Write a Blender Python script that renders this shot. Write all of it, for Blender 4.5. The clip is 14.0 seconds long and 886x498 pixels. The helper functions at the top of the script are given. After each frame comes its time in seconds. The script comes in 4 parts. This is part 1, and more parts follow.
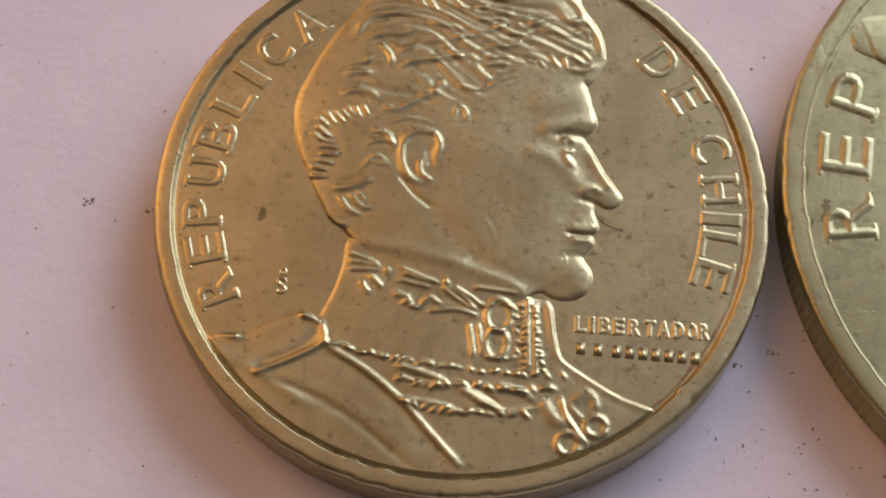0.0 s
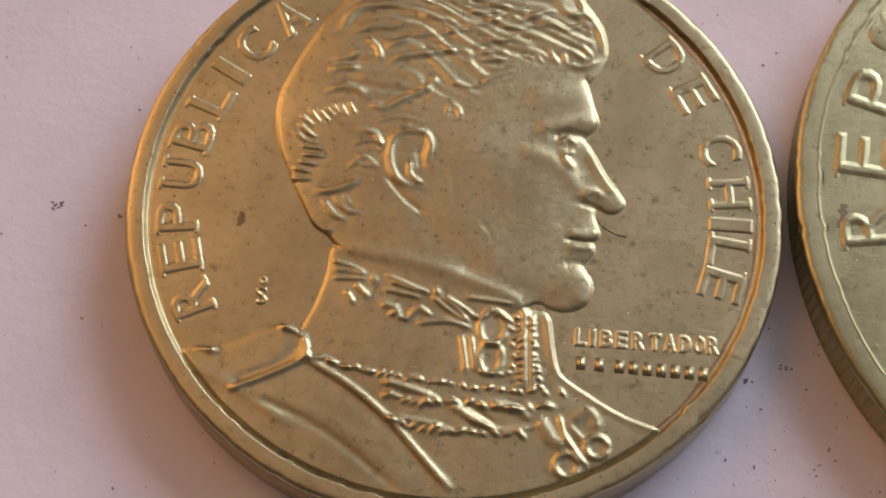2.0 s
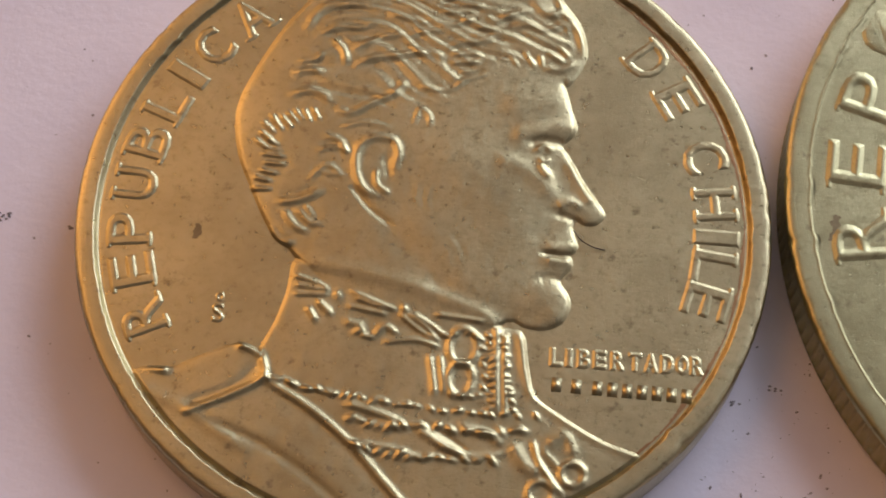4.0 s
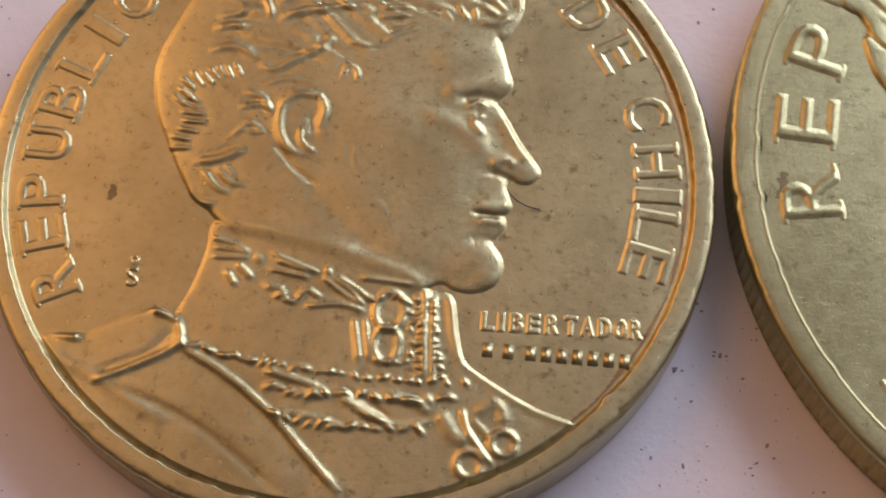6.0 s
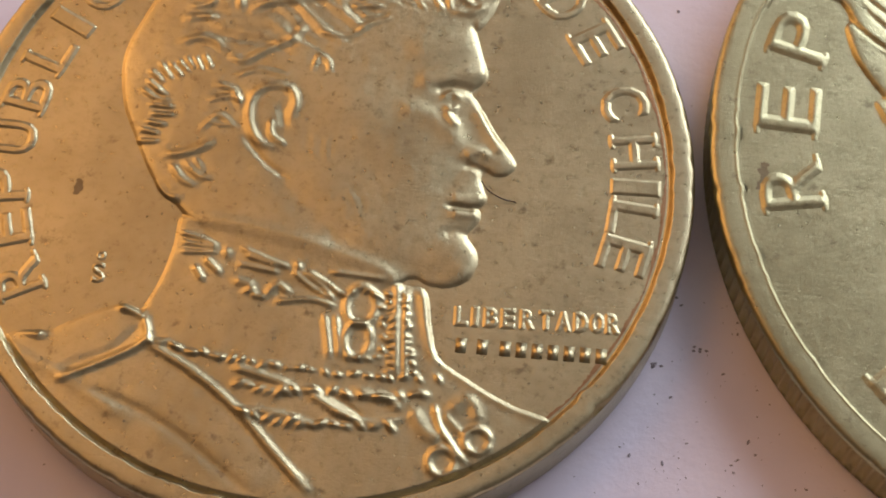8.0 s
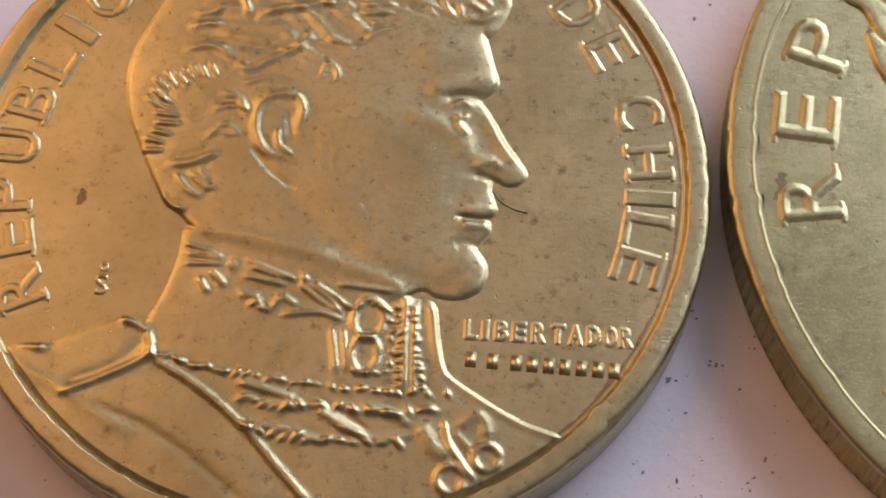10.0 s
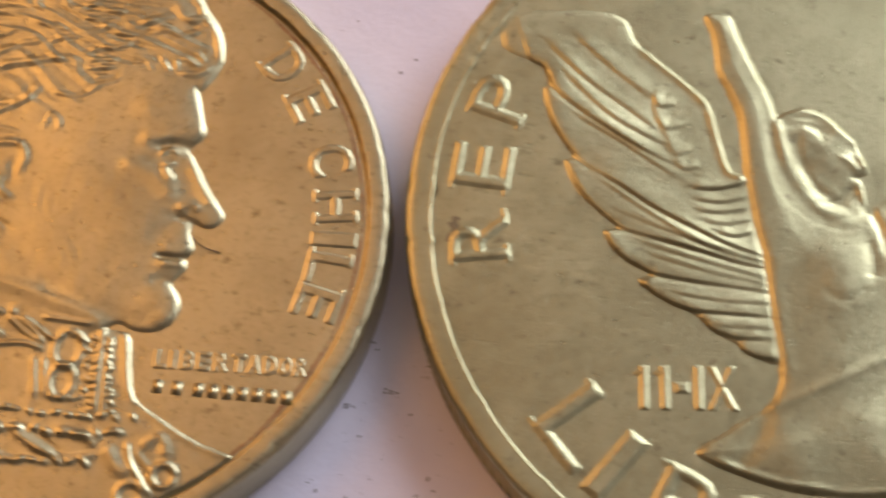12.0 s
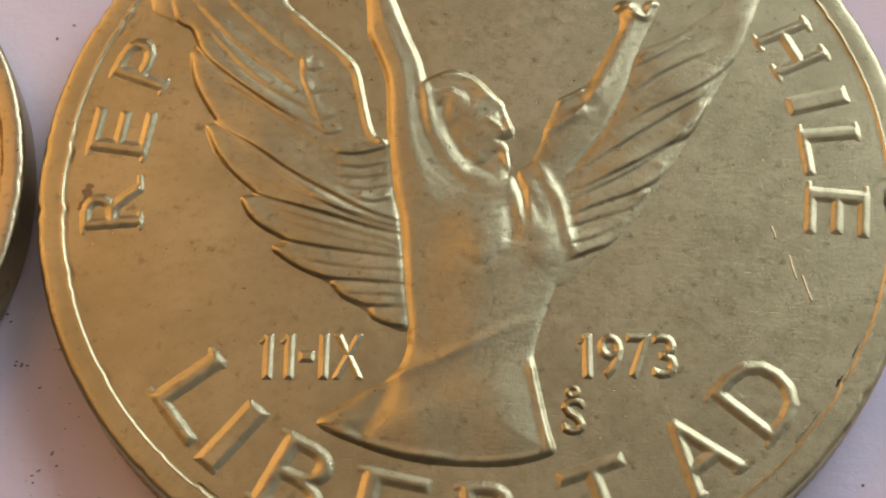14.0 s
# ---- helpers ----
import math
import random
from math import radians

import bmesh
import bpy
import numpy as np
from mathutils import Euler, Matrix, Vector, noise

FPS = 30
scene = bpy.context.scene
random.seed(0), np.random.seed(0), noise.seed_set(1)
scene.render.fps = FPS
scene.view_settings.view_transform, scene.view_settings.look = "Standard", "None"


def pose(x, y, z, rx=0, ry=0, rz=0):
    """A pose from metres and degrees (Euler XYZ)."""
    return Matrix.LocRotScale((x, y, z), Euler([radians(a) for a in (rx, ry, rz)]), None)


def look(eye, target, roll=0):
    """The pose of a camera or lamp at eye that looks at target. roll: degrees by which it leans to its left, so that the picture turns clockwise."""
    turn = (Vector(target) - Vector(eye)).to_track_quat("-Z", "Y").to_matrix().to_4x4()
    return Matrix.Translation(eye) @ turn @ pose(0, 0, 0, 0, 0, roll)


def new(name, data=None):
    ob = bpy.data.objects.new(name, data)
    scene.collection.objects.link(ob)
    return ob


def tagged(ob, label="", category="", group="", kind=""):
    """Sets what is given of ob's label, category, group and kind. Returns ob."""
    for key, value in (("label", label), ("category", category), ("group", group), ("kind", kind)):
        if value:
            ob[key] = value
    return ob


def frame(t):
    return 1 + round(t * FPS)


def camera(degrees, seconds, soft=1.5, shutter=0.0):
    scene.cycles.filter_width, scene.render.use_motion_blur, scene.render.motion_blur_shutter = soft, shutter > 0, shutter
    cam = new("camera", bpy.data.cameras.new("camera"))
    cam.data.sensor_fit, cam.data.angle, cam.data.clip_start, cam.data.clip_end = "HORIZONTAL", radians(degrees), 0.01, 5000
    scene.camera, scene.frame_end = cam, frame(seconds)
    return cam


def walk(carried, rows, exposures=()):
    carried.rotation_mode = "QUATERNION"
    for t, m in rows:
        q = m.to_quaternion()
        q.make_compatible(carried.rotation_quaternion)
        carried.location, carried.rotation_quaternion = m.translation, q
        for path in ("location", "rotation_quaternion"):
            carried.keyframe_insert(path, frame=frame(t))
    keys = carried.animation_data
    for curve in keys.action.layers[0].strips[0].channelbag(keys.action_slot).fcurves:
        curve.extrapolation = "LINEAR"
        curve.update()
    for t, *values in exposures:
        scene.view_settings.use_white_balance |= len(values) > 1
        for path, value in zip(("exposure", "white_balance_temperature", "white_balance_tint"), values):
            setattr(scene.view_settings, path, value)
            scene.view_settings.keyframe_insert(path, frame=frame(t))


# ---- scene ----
cam = camera(28.69, 14.0, soft=1.9, shutter=.5)
walk(cam, [
    (0, look((0.001669, -0.020498, 0.044933), (-0.000357, -0.001529, 0.0012), -0.09)),
    (0.5, look((0.001671, -0.020218, 0.044206), (-0.000338, -0.001564, 0.0012), -0.20)),
    (1, look((0.001711, -0.019909, 0.043518), (-0.000284, -0.001532, 0.0012), -0.15)),
    (1.5, look((0.001789, -0.019532, 0.042874), (-0.000218, -0.001439, 0.0012), -0.33)),
    (2, look((0.001857, -0.019113, 0.042223), (-0.000146, -0.001294, 0.0012), -0.31)),
    (2.5, look((0.001909, -0.018681, 0.041598), (-0.000084, -0.001109, 0.0012), -0.31)),
    (3, look((0.002006, -0.018274, 0.041078), (0.000024, -0.000917, 0.0012), -0.36)),
    (5.5, look((0.003892, -0.017683, 0.038121), (0.001938, -0.001315, 0.0012), -0.85)),
    (6, look((0.004334, -0.017838, 0.037589), (0.002381, -0.001674, 0.0012), -1.05)),
    (6.5, look((0.004668, -0.017890, 0.037260), (0.002722, -0.001826, 0.0012), -1.21)),
    (7, look((0.004874, -0.017821, 0.037044), (0.002925, -0.001811, 0.0012), -1.34)),
    (9.5, look((0.005196, -0.017425, 0.036044), (0.002805, -0.001637, 0.0012), -2.96)),
    (10, look((0.005253, -0.017287, 0.035900), (0.002760, -0.001508, 0.0012), -3.17)),
    (10.5, look((0.005263, -0.017267, 0.035938), (0.002777, -0.001391, 0.0012), -2.92)),
    (11, look((0.006184, -0.017593, 0.036508), (0.003771, -0.001348, 0.0012), -2.39)),
    (11.2, look((0.007306, -0.018148, 0.037025), (0.004631, -0.001362, 0.0012), -2.58)),
    (11.5, look((0.009112, -0.017617, 0.037841), (0.006321, -0.000676, 0.0012), -3.33)),
    (11.8, look((0.011544, -0.017018, 0.039037), (0.008433, 0.000114, 0.0012), -4.03)),
    (12, look((0.013082, -0.017554, 0.039166), (0.009902, 0.000184, 0.0012), -3.95)),
    (12.2, look((0.014635, -0.018157, 0.039159), (0.011397, 0.000008, 0.0012), -4.04)),
    (12.5, look((0.016341, -0.017660, 0.038740), (0.013388, -0.000095, 0.0012), -3.81)),
    (12.7, look((0.017413, -0.017451, 0.038777), (0.014557, -0.000082, 0.0012), -3.79)),
    (13, look((0.018907, -0.017254, 0.038245), (0.016088, 0.000016, 0.0012), -3.66)),
    (13.5, look((0.020453, -0.016935, 0.037946), (0.017877, 0.000102, 0.0012), -3.11)),
    (14, look((0.021042, -0.016775, 0.037746), (0.018645, 0.000142, 0.0012), -2.63)),
], exposures=[(0, .26), (3, .28), (6.5, .36), (9.5, .42), (10.5, .42), (12, .56), (13, .46), (14, .34)])

# ---- light: daylight from a window, a warm pendant lamp over the other side ----
world = bpy.data.worlds.new("world")
scene.world = world
world.use_nodes = True
world.node_tree.nodes["Background"].inputs[0].default_value = (.55, .62, .8, 1)
world.node_tree.nodes["Background"].inputs[1].default_value = .4


def area(name, eye, target, sx, sy, watts, colour):
    lamp = bpy.data.lights.new(name, "AREA")
    lamp.shape, lamp.size, lamp.size_y, lamp.energy, lamp.color = "RECTANGLE", sx, sy, watts, colour
    ob = new(name, lamp)
    ob.matrix_world = look(eye, target)
    return ob


area("window_daylight", (.95, 1.34, .88), (.25, 0, .2), 1.3, .95, 20, (.85, .87, 1.0))
area("pendant_light", (-1.0, .70, .86), (0, 0, 0), .85, 1.55, 7.8, (1.0, .48, .18))


# ---- materials ----
def shader(name):
    m = bpy.data.materials.new(name)
    m.use_nodes = True
    return m, m.node_tree.nodes, m.node_tree.links, m.node_tree.nodes["Principled BSDF"]


def noise_node(n, k, coord, scale, detail=4, stretch=None, rough=.55):
    t = n.new("ShaderNodeTexNoise")
    t.inputs["Scale"].default_value, t.inputs["Detail"].default_value, t.inputs["Roughness"].default_value = scale, detail, rough
    if stretch:
        mp = n.new("ShaderNodeMapping")
        mp.inputs["Scale"].default_value, mp.inputs["Rotation"].default_value = stretch[:3], (0, 0, stretch[3])
        k.new(coord, mp.inputs[0])
        coord = mp.outputs[0]
    k.new(coord, t.inputs["Vector"])
    return t.outputs["Fac"]


def ramp(n, k, fac, stops):
    r = n.new("ShaderNodeValToRGB")
    while len(r.color_ramp.elements) < len(stops):
        r.color_ramp.elements.new(.5)
    for e, (p, c) in zip(r.color_ramp.elements, stops):
        e.position, e.color = p, (*c, 1) if len(c) == 3 else c
    k.new(fac, r.inputs[0])
    return r.outputs[0]


def coin_metal(name, bright, dull, stain, rough):
    """Circulated coin metal: blotchy patina, dark pits, fine grain and hairline scratches."""
    m, n, k, p = shader(name)
    c = n.new("ShaderNodeTexCoord").outputs["Object"]
    broad = noise_node(n, k, c, 330, 8, rough=.62)
    grain = noise_node(n, k, c, 5200, 5, rough=.7)
    fine = noise_node(n, k, c, 14000, 6, rough=.75)
    spots = noise_node(n, k, c, 2300, 8, rough=.7)
    pits = noise_node(n, k, c, 6500, 3, rough=.6)
    tone = ramp(n, k, broad, [(.30, dull), (.62, bright)])
    for fac, stops, colour in ((grain, [(.34, (.55,) * 3), (.52, (0, 0, 0))], dull), (spots, [(.31, (.8,) * 3), (.42, (0, 0, 0))], stain), (pits, [(.23, (.8,) * 3), (.31, (0, 0, 0))], tuple(.6 * v for v in stain))):
        mix = n.new("ShaderNodeMixRGB")
        mix.inputs[2].default_value = (*colour, 1)
        k.new(tone, mix.inputs[1])
        k.new(ramp(n, k, fac, stops), mix.inputs[0])
        tone = mix.outputs[0]
    k.new(tone, p.inputs["Base Color"])
    p.inputs["Metallic"].default_value = 1
    k.new(ramp(n, k, grain, [(.3, (rough - .07,) * 3), (.7, (rough + .08,) * 3)]), p.inputs["Roughness"])
    height = fine
    # scratches in three directions, patina, grain and pits, each added to the relief
    layers = [(ramp(n, k, noise_node(n, k, c, 1000, 3, (2.2, 15, 1, .9)), [(.62, (0, 0, 0)), (.78, (1, 1, 1))]), .25),
              (ramp(n, k, noise_node(n, k, c, 1000, 3, (13, 2.6, 1, .5)), [(.62, (0, 0, 0)), (.78, (1, 1, 1))]), .25),
              (ramp(n, k, noise_node(n, k, c, 1000, 2, (1.2, 26, 1, -.5)), [(.64, (0, 0, 0)), (.72, (1, 1, 1))]), -.25),
              (broad, .8), (grain, 1.1), (ramp(n, k, pits, [(.24, (0, 0, 0)), (.34, (1, 1, 1))]), .5)]
    for value, share in layers:
        b = n.new("ShaderNodeMath")
        b.operation = "MULTIPLY_ADD"
        b.inputs[1].default_value = share
        k.new(value, b.inputs[0])
        k.new(height, b.inputs[2])
        height = b.outputs[0]
    bump = n.new("ShaderNodeBump")
    bump.inputs["Strength"].default_value, bump.inputs["Distance"].default_value = 1.0, .0000062
    k.new(height, bump.inputs["Height"])
    k.new(bump.outputs[0], p.inputs["Normal"])
    return m


def plain(name, c1, c2, scale, rough, relief=0.0, depth=.00002):
    m, n, k, p = shader(name)
    c = n.new("ShaderNodeTexCoord").outputs["Object"]
    f = noise_node(n, k, c, scale, 6)
    k.new(ramp(n, k, f, [(.3, c1), (.7, c2)]), p.inputs["Base Color"])
    p.inputs["Roughness"].default_value = rough
    if relief:
        g = noise_node(n, k, c, scale * 6, 6, rough=.65)
        bump = n.new("ShaderNodeBump")
        bump.inputs["Strength"].default_value, bump.inputs["Distance"].default_value = relief, depth
        k.new(g, bump.inputs["Height"])
        k.new(bump.outputs[0], p.inputs["Normal"])
    return m


GOLD = coin_metal("aluminium_bronze", (.53, .485, .29), (.385, .345, .20), (.24, .205, .125), .325)
OLIVE = coin_metal("nickel_brass", (.48, .463, .27), (.35, .332, .185), (.235, .215, .125), .335)
RIM_GLINT = coin_metal("orange_rim_glint", (.40, .24, .12), (.26, .14, .07), (.13, .08, .05), .36)
TARNISH = coin_metal("dark_tarnish", (.26, .22, .13), (.17, .145, .09), (.10, .085, .06), .45)
PAPER = plain("paper_white", (.76, .74, .86), (.84, .82, .93), 300, .85, .6, .00004)
DUST = plain("graphite_dust", (.18, .17, .19), (.34, .32, .36), 3000, .9)
WALL = plain("plaster", (.79, .785, .775), (.85, .845, .835), 3, .9, .3, .002)
CEILING = plain("grey_ceiling_paint", (.62, .617, .612), (.68, .676, .672), 3, .9, .3, .002)
WARM_BOUNCE = plain("warm_bounce_paint", (.62, .27, .08), (.70, .32, .10), 3, .9, .3, .002)
DARK = plain("dark_brown_matte", (.065, .055, .045), (.10, .085, .07), 6, .7, .3, .002)
WOOD = plain("table_wood", (.20, .18, .16), (.30, .27, .24), 14, .5, .2, .001)


# ---- meshes ----
MM = .001
LOW = -.13  # underside of the coins and top of the paper, mm


def part(name, bm, material, parent, label=""):
    me = bpy.data.meshes.new(name)
    bm.to_mesh(me)
    bm.free()
    me.materials.append(material)
    me.polygons.foreach_set("use_smooth", [True] * len(me.polygons))
    ob = new(name, me)
    ob.parent = parent
    return tagged(ob, label)


def lathe(profile, n=360, wobble=None):
    """A turned ring: profile of (radius, height) in mm."""
    bm = bmesh.new()
    rings = []
    for r, z in profile:
        rings.append([bm.verts.new(((r + (wobble(i, z) if wobble else 0)) * MM * math.cos(2 * math.pi * i / n), (r + (wobble(i, z) if wobble else 0)) * MM * math.sin(2 * math.pi * i / n), z * MM)) for i in range(n)])
    for a, b in zip(rings, rings[1:]):
        for i in range(n):
            bm.faces.new((a[i], a[(i + 1) % n], b[(i + 1) % n], b[i]))
    return bm, rings


def box(size, at, bm=None):
    bm = bm or bmesh.new()
    bmesh.ops.create_cube(bm, size=1, matrix=Matrix.LocRotScale(at, None, size))
    return bm


class Field:
    """A height field in mm over a rectangle."""

    def __init__(self, x0, x1, y0, y1, step):
        self.xs, self.ys = np.arange(x0, x1, step), np.arange(y0, y1, step)
        self.X, self.Y = np.meshgrid(self.xs, self.ys)
        self.Z = np.full(self.X.shape, -.1)
        self.step = step

    def window(self, p, margin):
        lo, hi = p.min(0) - margin, p.max(0) + margin
        i0, i1 = np.searchsorted(self.xs, (lo[0], hi[0]))
        j0, j1 = np.searchsorted(self.ys, (lo[1], hi[1]))
        return slice(j0, j1), slice(i0, i1)

    def worn(self, sigma):
        """Rub the relief soft, as circulation does."""
        r = int(3 * sigma / self.step)
        g = np.exp(-.5 * (np.arange(-r, r + 1) * self.step / sigma) ** 2)
        g /= g.sum()
        z = np.maximum(self.Z, -.004)
        z = sum(w * np.roll(z, i - r, 0) for i, w in enumerate(g))
        z = sum(w * np.roll(z, i - r, 1) for i, w in enumerate(g))
        self.Z = np.where(z > -.0025, z, -.1)

    def mesh(self, name, keep, base):
        """The part of the field that keep allows and that stands above the ground, as a smooth mesh."""
        live = (self.Z > -.03) & keep
        q = live[1:, 1:] & live[1:, :-1] & live[:-1, 1:] & live[:-1, :-1]
        j, i = np.nonzero(q)
        w = len(self.xs)
        a = j * w + i
        quads = np.stack([a, a + 1, a + w + 1, a + w], 1)
        used, quads = np.unique(quads, return_inverse=True)
        co = np.stack([self.X.ravel()[used], self.Y.ravel()[used], base + self.Z.ravel()[used]], 1) * MM
        me = bpy.data.meshes.new(name)
        me.vertices.add(len(co))
        me.vertices.foreach_set("co", co.astype(np.float32).ravel())
        me.loops.add(quads.size)
        me.loops.foreach_set("vertex_index", quads.astype(np.int32).ravel())
        me.polygons.add(len(j))
        me.polygons.foreach_set("loop_start", np.arange(0, quads.size, 4, dtype=np.int32))
        me.polygons.foreach_set("use_smooth", np.ones(len(j), bool))
        me.update(calc_edges=True)
        return me


def spline(pts, closed=False, n=5):
    p = np.array(pts, float)
    q = np.vstack([p[-1], p, p[0], p[1]]) if closed else np.vstack([2 * p[0] - p[1], p, 2 * p[-1] - p[-2]])
    out = []
    for a, b, c, d in zip(q, q[1:], q[2:], q[3:]):
        for t in np.arange(n) / n:
            out.append(.5 * (2 * b + (c - a) * t + (2 * a - 5 * b + 4 * c - d) * t * t + (3 * b - a - 3 * c + d) * t ** 3))
    if not closed:
        out.append(p[-1])
    return np.array(out)


def distance(X, Y, line, closed=False):
    """Distance to a line, and how far along it the nearest point lies, 0 to 1."""
    best, along = np.full(X.shape, 1e9), np.zeros(X.shape)
    ends = np.vstack([line, line[:1]]) if closed else line
    n = len(ends) - 1
    for i, (a, b) in enumerate(zip(ends, ends[1:])):
        d = b - a
        t = np.clip(((X - a[0]) * d[0] + (Y - a[1]) * d[1]) / max(d @ d, 1e-12), 0, 1)
        e = (X - a[0] - t * d[0]) ** 2 + (Y - a[1] - t * d[1]) ** 2
        near = e < best
        best[near], along[near] = e[near], ((i + t) / n)[near]
    return np.sqrt(best), along


def inside(X, Y, line):
    odd = np.zeros(X.shape, bool)
    for a, b in zip(line, np.vstack([line[1:], line[:1]])):
        if a[1] != b[1]:
            odd ^= ((Y < a[1]) != (Y < b[1])) & (X < (b[0] - a[0]) * (Y - a[1]) / (b[1] - a[1]) + a[0])
    return odd


def signed(f, pts, margin=.15):
    line = spline(pts, True, 4)
    w = f.window(line, margin)
    X, Y = f.X[w], f.Y[w]
    d, _ = distance(X, Y, line, True)
    return w, np.where(inside(X, Y, line), d, -d)


def dome(f, pts, step, sharp, rise, width):
    """A cushion over an outline: a short step at its edge, then a slow rise."""
    w, d = signed(f, pts)
    e = np.clip(d, 0, None)
    z = np.where(d > 0, step * (1 - np.exp(-e / sharp)) + rise * (1 - np.exp(-e / width)), np.clip(d, -.1, 0))
    old = f.Z[w]
    soft = .03 * np.clip(np.minimum(old, z) / .04, 0, 1)
    f.Z[w] = .5 * (old + z + np.sqrt((old - z) ** 2 + soft ** 2)) - .25 * soft


def ridge(f, pts, width, height):
    line = spline(pts)
    w = f.window(line, 2.6 * width)
    d, t = distance(f.X[w], f.Y[w], line)
    f.Z[w] += (.72 if width < .15 else .95) * height * np.exp(-(d / width) ** 2) * (np.clip(np.minimum(t, 1 - t) * 7 + .45, 0, 1) if width < .2 else 1)


def lock(f, pts, width, height):
    """A lock of hair: a tapered ridge with a furrow on each side."""
    line = spline(pts)
    w = f.window(line, 4 * width)
    d, t = distance(f.X[w], f.Y[w], line)
    taper = np.clip(np.minimum(t, 1 - t) * 5 + .35, 0, 1)
    f.Z[w] += .62 * height * taper * (np.exp(-(d / width) ** 2) - .28 * np.exp(-((d - 1.9 * width) / width) ** 2))


def ring(f, at, rx, ry, width, height):
    ridge(f, [(at[0] + rx * math.cos(a), at[1] + ry * math.sin(a)) for a in np.linspace(0, 2 * math.pi, 13)], width, height)


def beads(f, pts, count, radius, height):
    line = spline(pts, n=12)
    rnd = random.Random(count)
    for i in np.linspace(0, len(line) - 1, count).astype(int):
        c = line[i] + (rnd.uniform(-.03, .03), rnd.uniform(-.03, .03))
        r, h = radius * rnd.uniform(.8, 1.15), height * rnd.uniform(.7, 1.2)
        w = f.window(np.array([c]), 3 * r)
        a = rnd.uniform(-.9, .9)
        u, v = (f.X[w] - c[0]) * math.cos(a) + (f.Y[w] - c[1]) * math.sin(a), (f.Y[w] - c[1]) * math.cos(a) - (f.X[w] - c[0]) * math.sin(a)
        f.Z[w] += h * np.exp(-((u / (1.1 * r)) ** 2 + (v / (.6 * r)) ** 2))


def swirl(X, Y, scale, seed):
    """Smooth wandering values made of a few waves."""
    rnd = random.Random(seed)
    out = np.zeros(X.shape)
    for i in range(7):
        a, k = rnd.uniform(0, 6.3), scale * rnd.uniform(.5, 1.6)
        out += np.sin(k * (X * math.cos(a) + Y * math.sin(a)) + rnd.uniform(0, 6.3))
    return out / 3


def strands(f, pts, height):
    w, d = signed(f, pts)
    X, Y = f.X[w], f.Y[w]
    u = Y * 1.0 + .3 * X + .55 * swirl(X, Y, 1.1, 3)
    z = np.sin(u * 11 + 1.2 * swirl(X, Y, 2.2, 5)) + .6 * np.sin(u * 23 + 2 * swirl(X, Y, 3, 6))
    f.Z[w] += height * z * np.clip(d / .5, 0, 1)


def stubble(f, pts, height):
    w, d = signed(f, pts)
    X, Y = f.X[w], f.Y[w]
    z = np.sin(19 * (X + .5 * Y) + 3 * swirl(X, Y, 2.4, 8)) * np.clip(swirl(X, Y, 6, 9), 0, 1)
    f.Z[w] += height * z * np.clip(d / .5, 0, 1)


def vane(f, pts, width, height):
    """A feather: full height along its sharp lower edge, sloping away on the upper side (left of the line; right for a negative height)."""
    line = spline(pts)
    w = f.window(line, 1.6 * width)
    X, Y = f.X[w], f.Y[w]
    best, side, along = np.full(X.shape, 1e9), np.zeros(X.shape), np.zeros(X.shape)
    n = len(line) - 1
    for i, (a, b) in enumerate(zip(line, line[1:])):
        d = b - a
        t = np.clip(((X - a[0]) * d[0] + (Y - a[1]) * d[1]) / max(d @ d, 1e-12), 0, 1)
        u, v = X - a[0] - t * d[0], Y - a[1] - t * d[1]
        e = np.hypot(u, v)
        near = e < best
        best[near], side[near], along[near] = e[near], np.sign(d[0] * (Y - a[1]) - d[1] * (X - a[0]))[near], ((i + t) / n)[near]
    s = best * side * np.sign(height)
    z = np.where(s > 0, np.exp(-(s / width) ** 2), np.exp(-(s / .04) ** 2)) - .3 * np.exp(-((s + .075) / .05) ** 2)
    wear = np.clip(.9 + .3 * swirl(X, Y, 2.6, 12), .4, 1.3)
    f.Z[w] += 1.15 * abs(height) * wear * z * np.clip(np.minimum(along * 9 + .5, (1 - along) * 5 + .2), 0, 1)


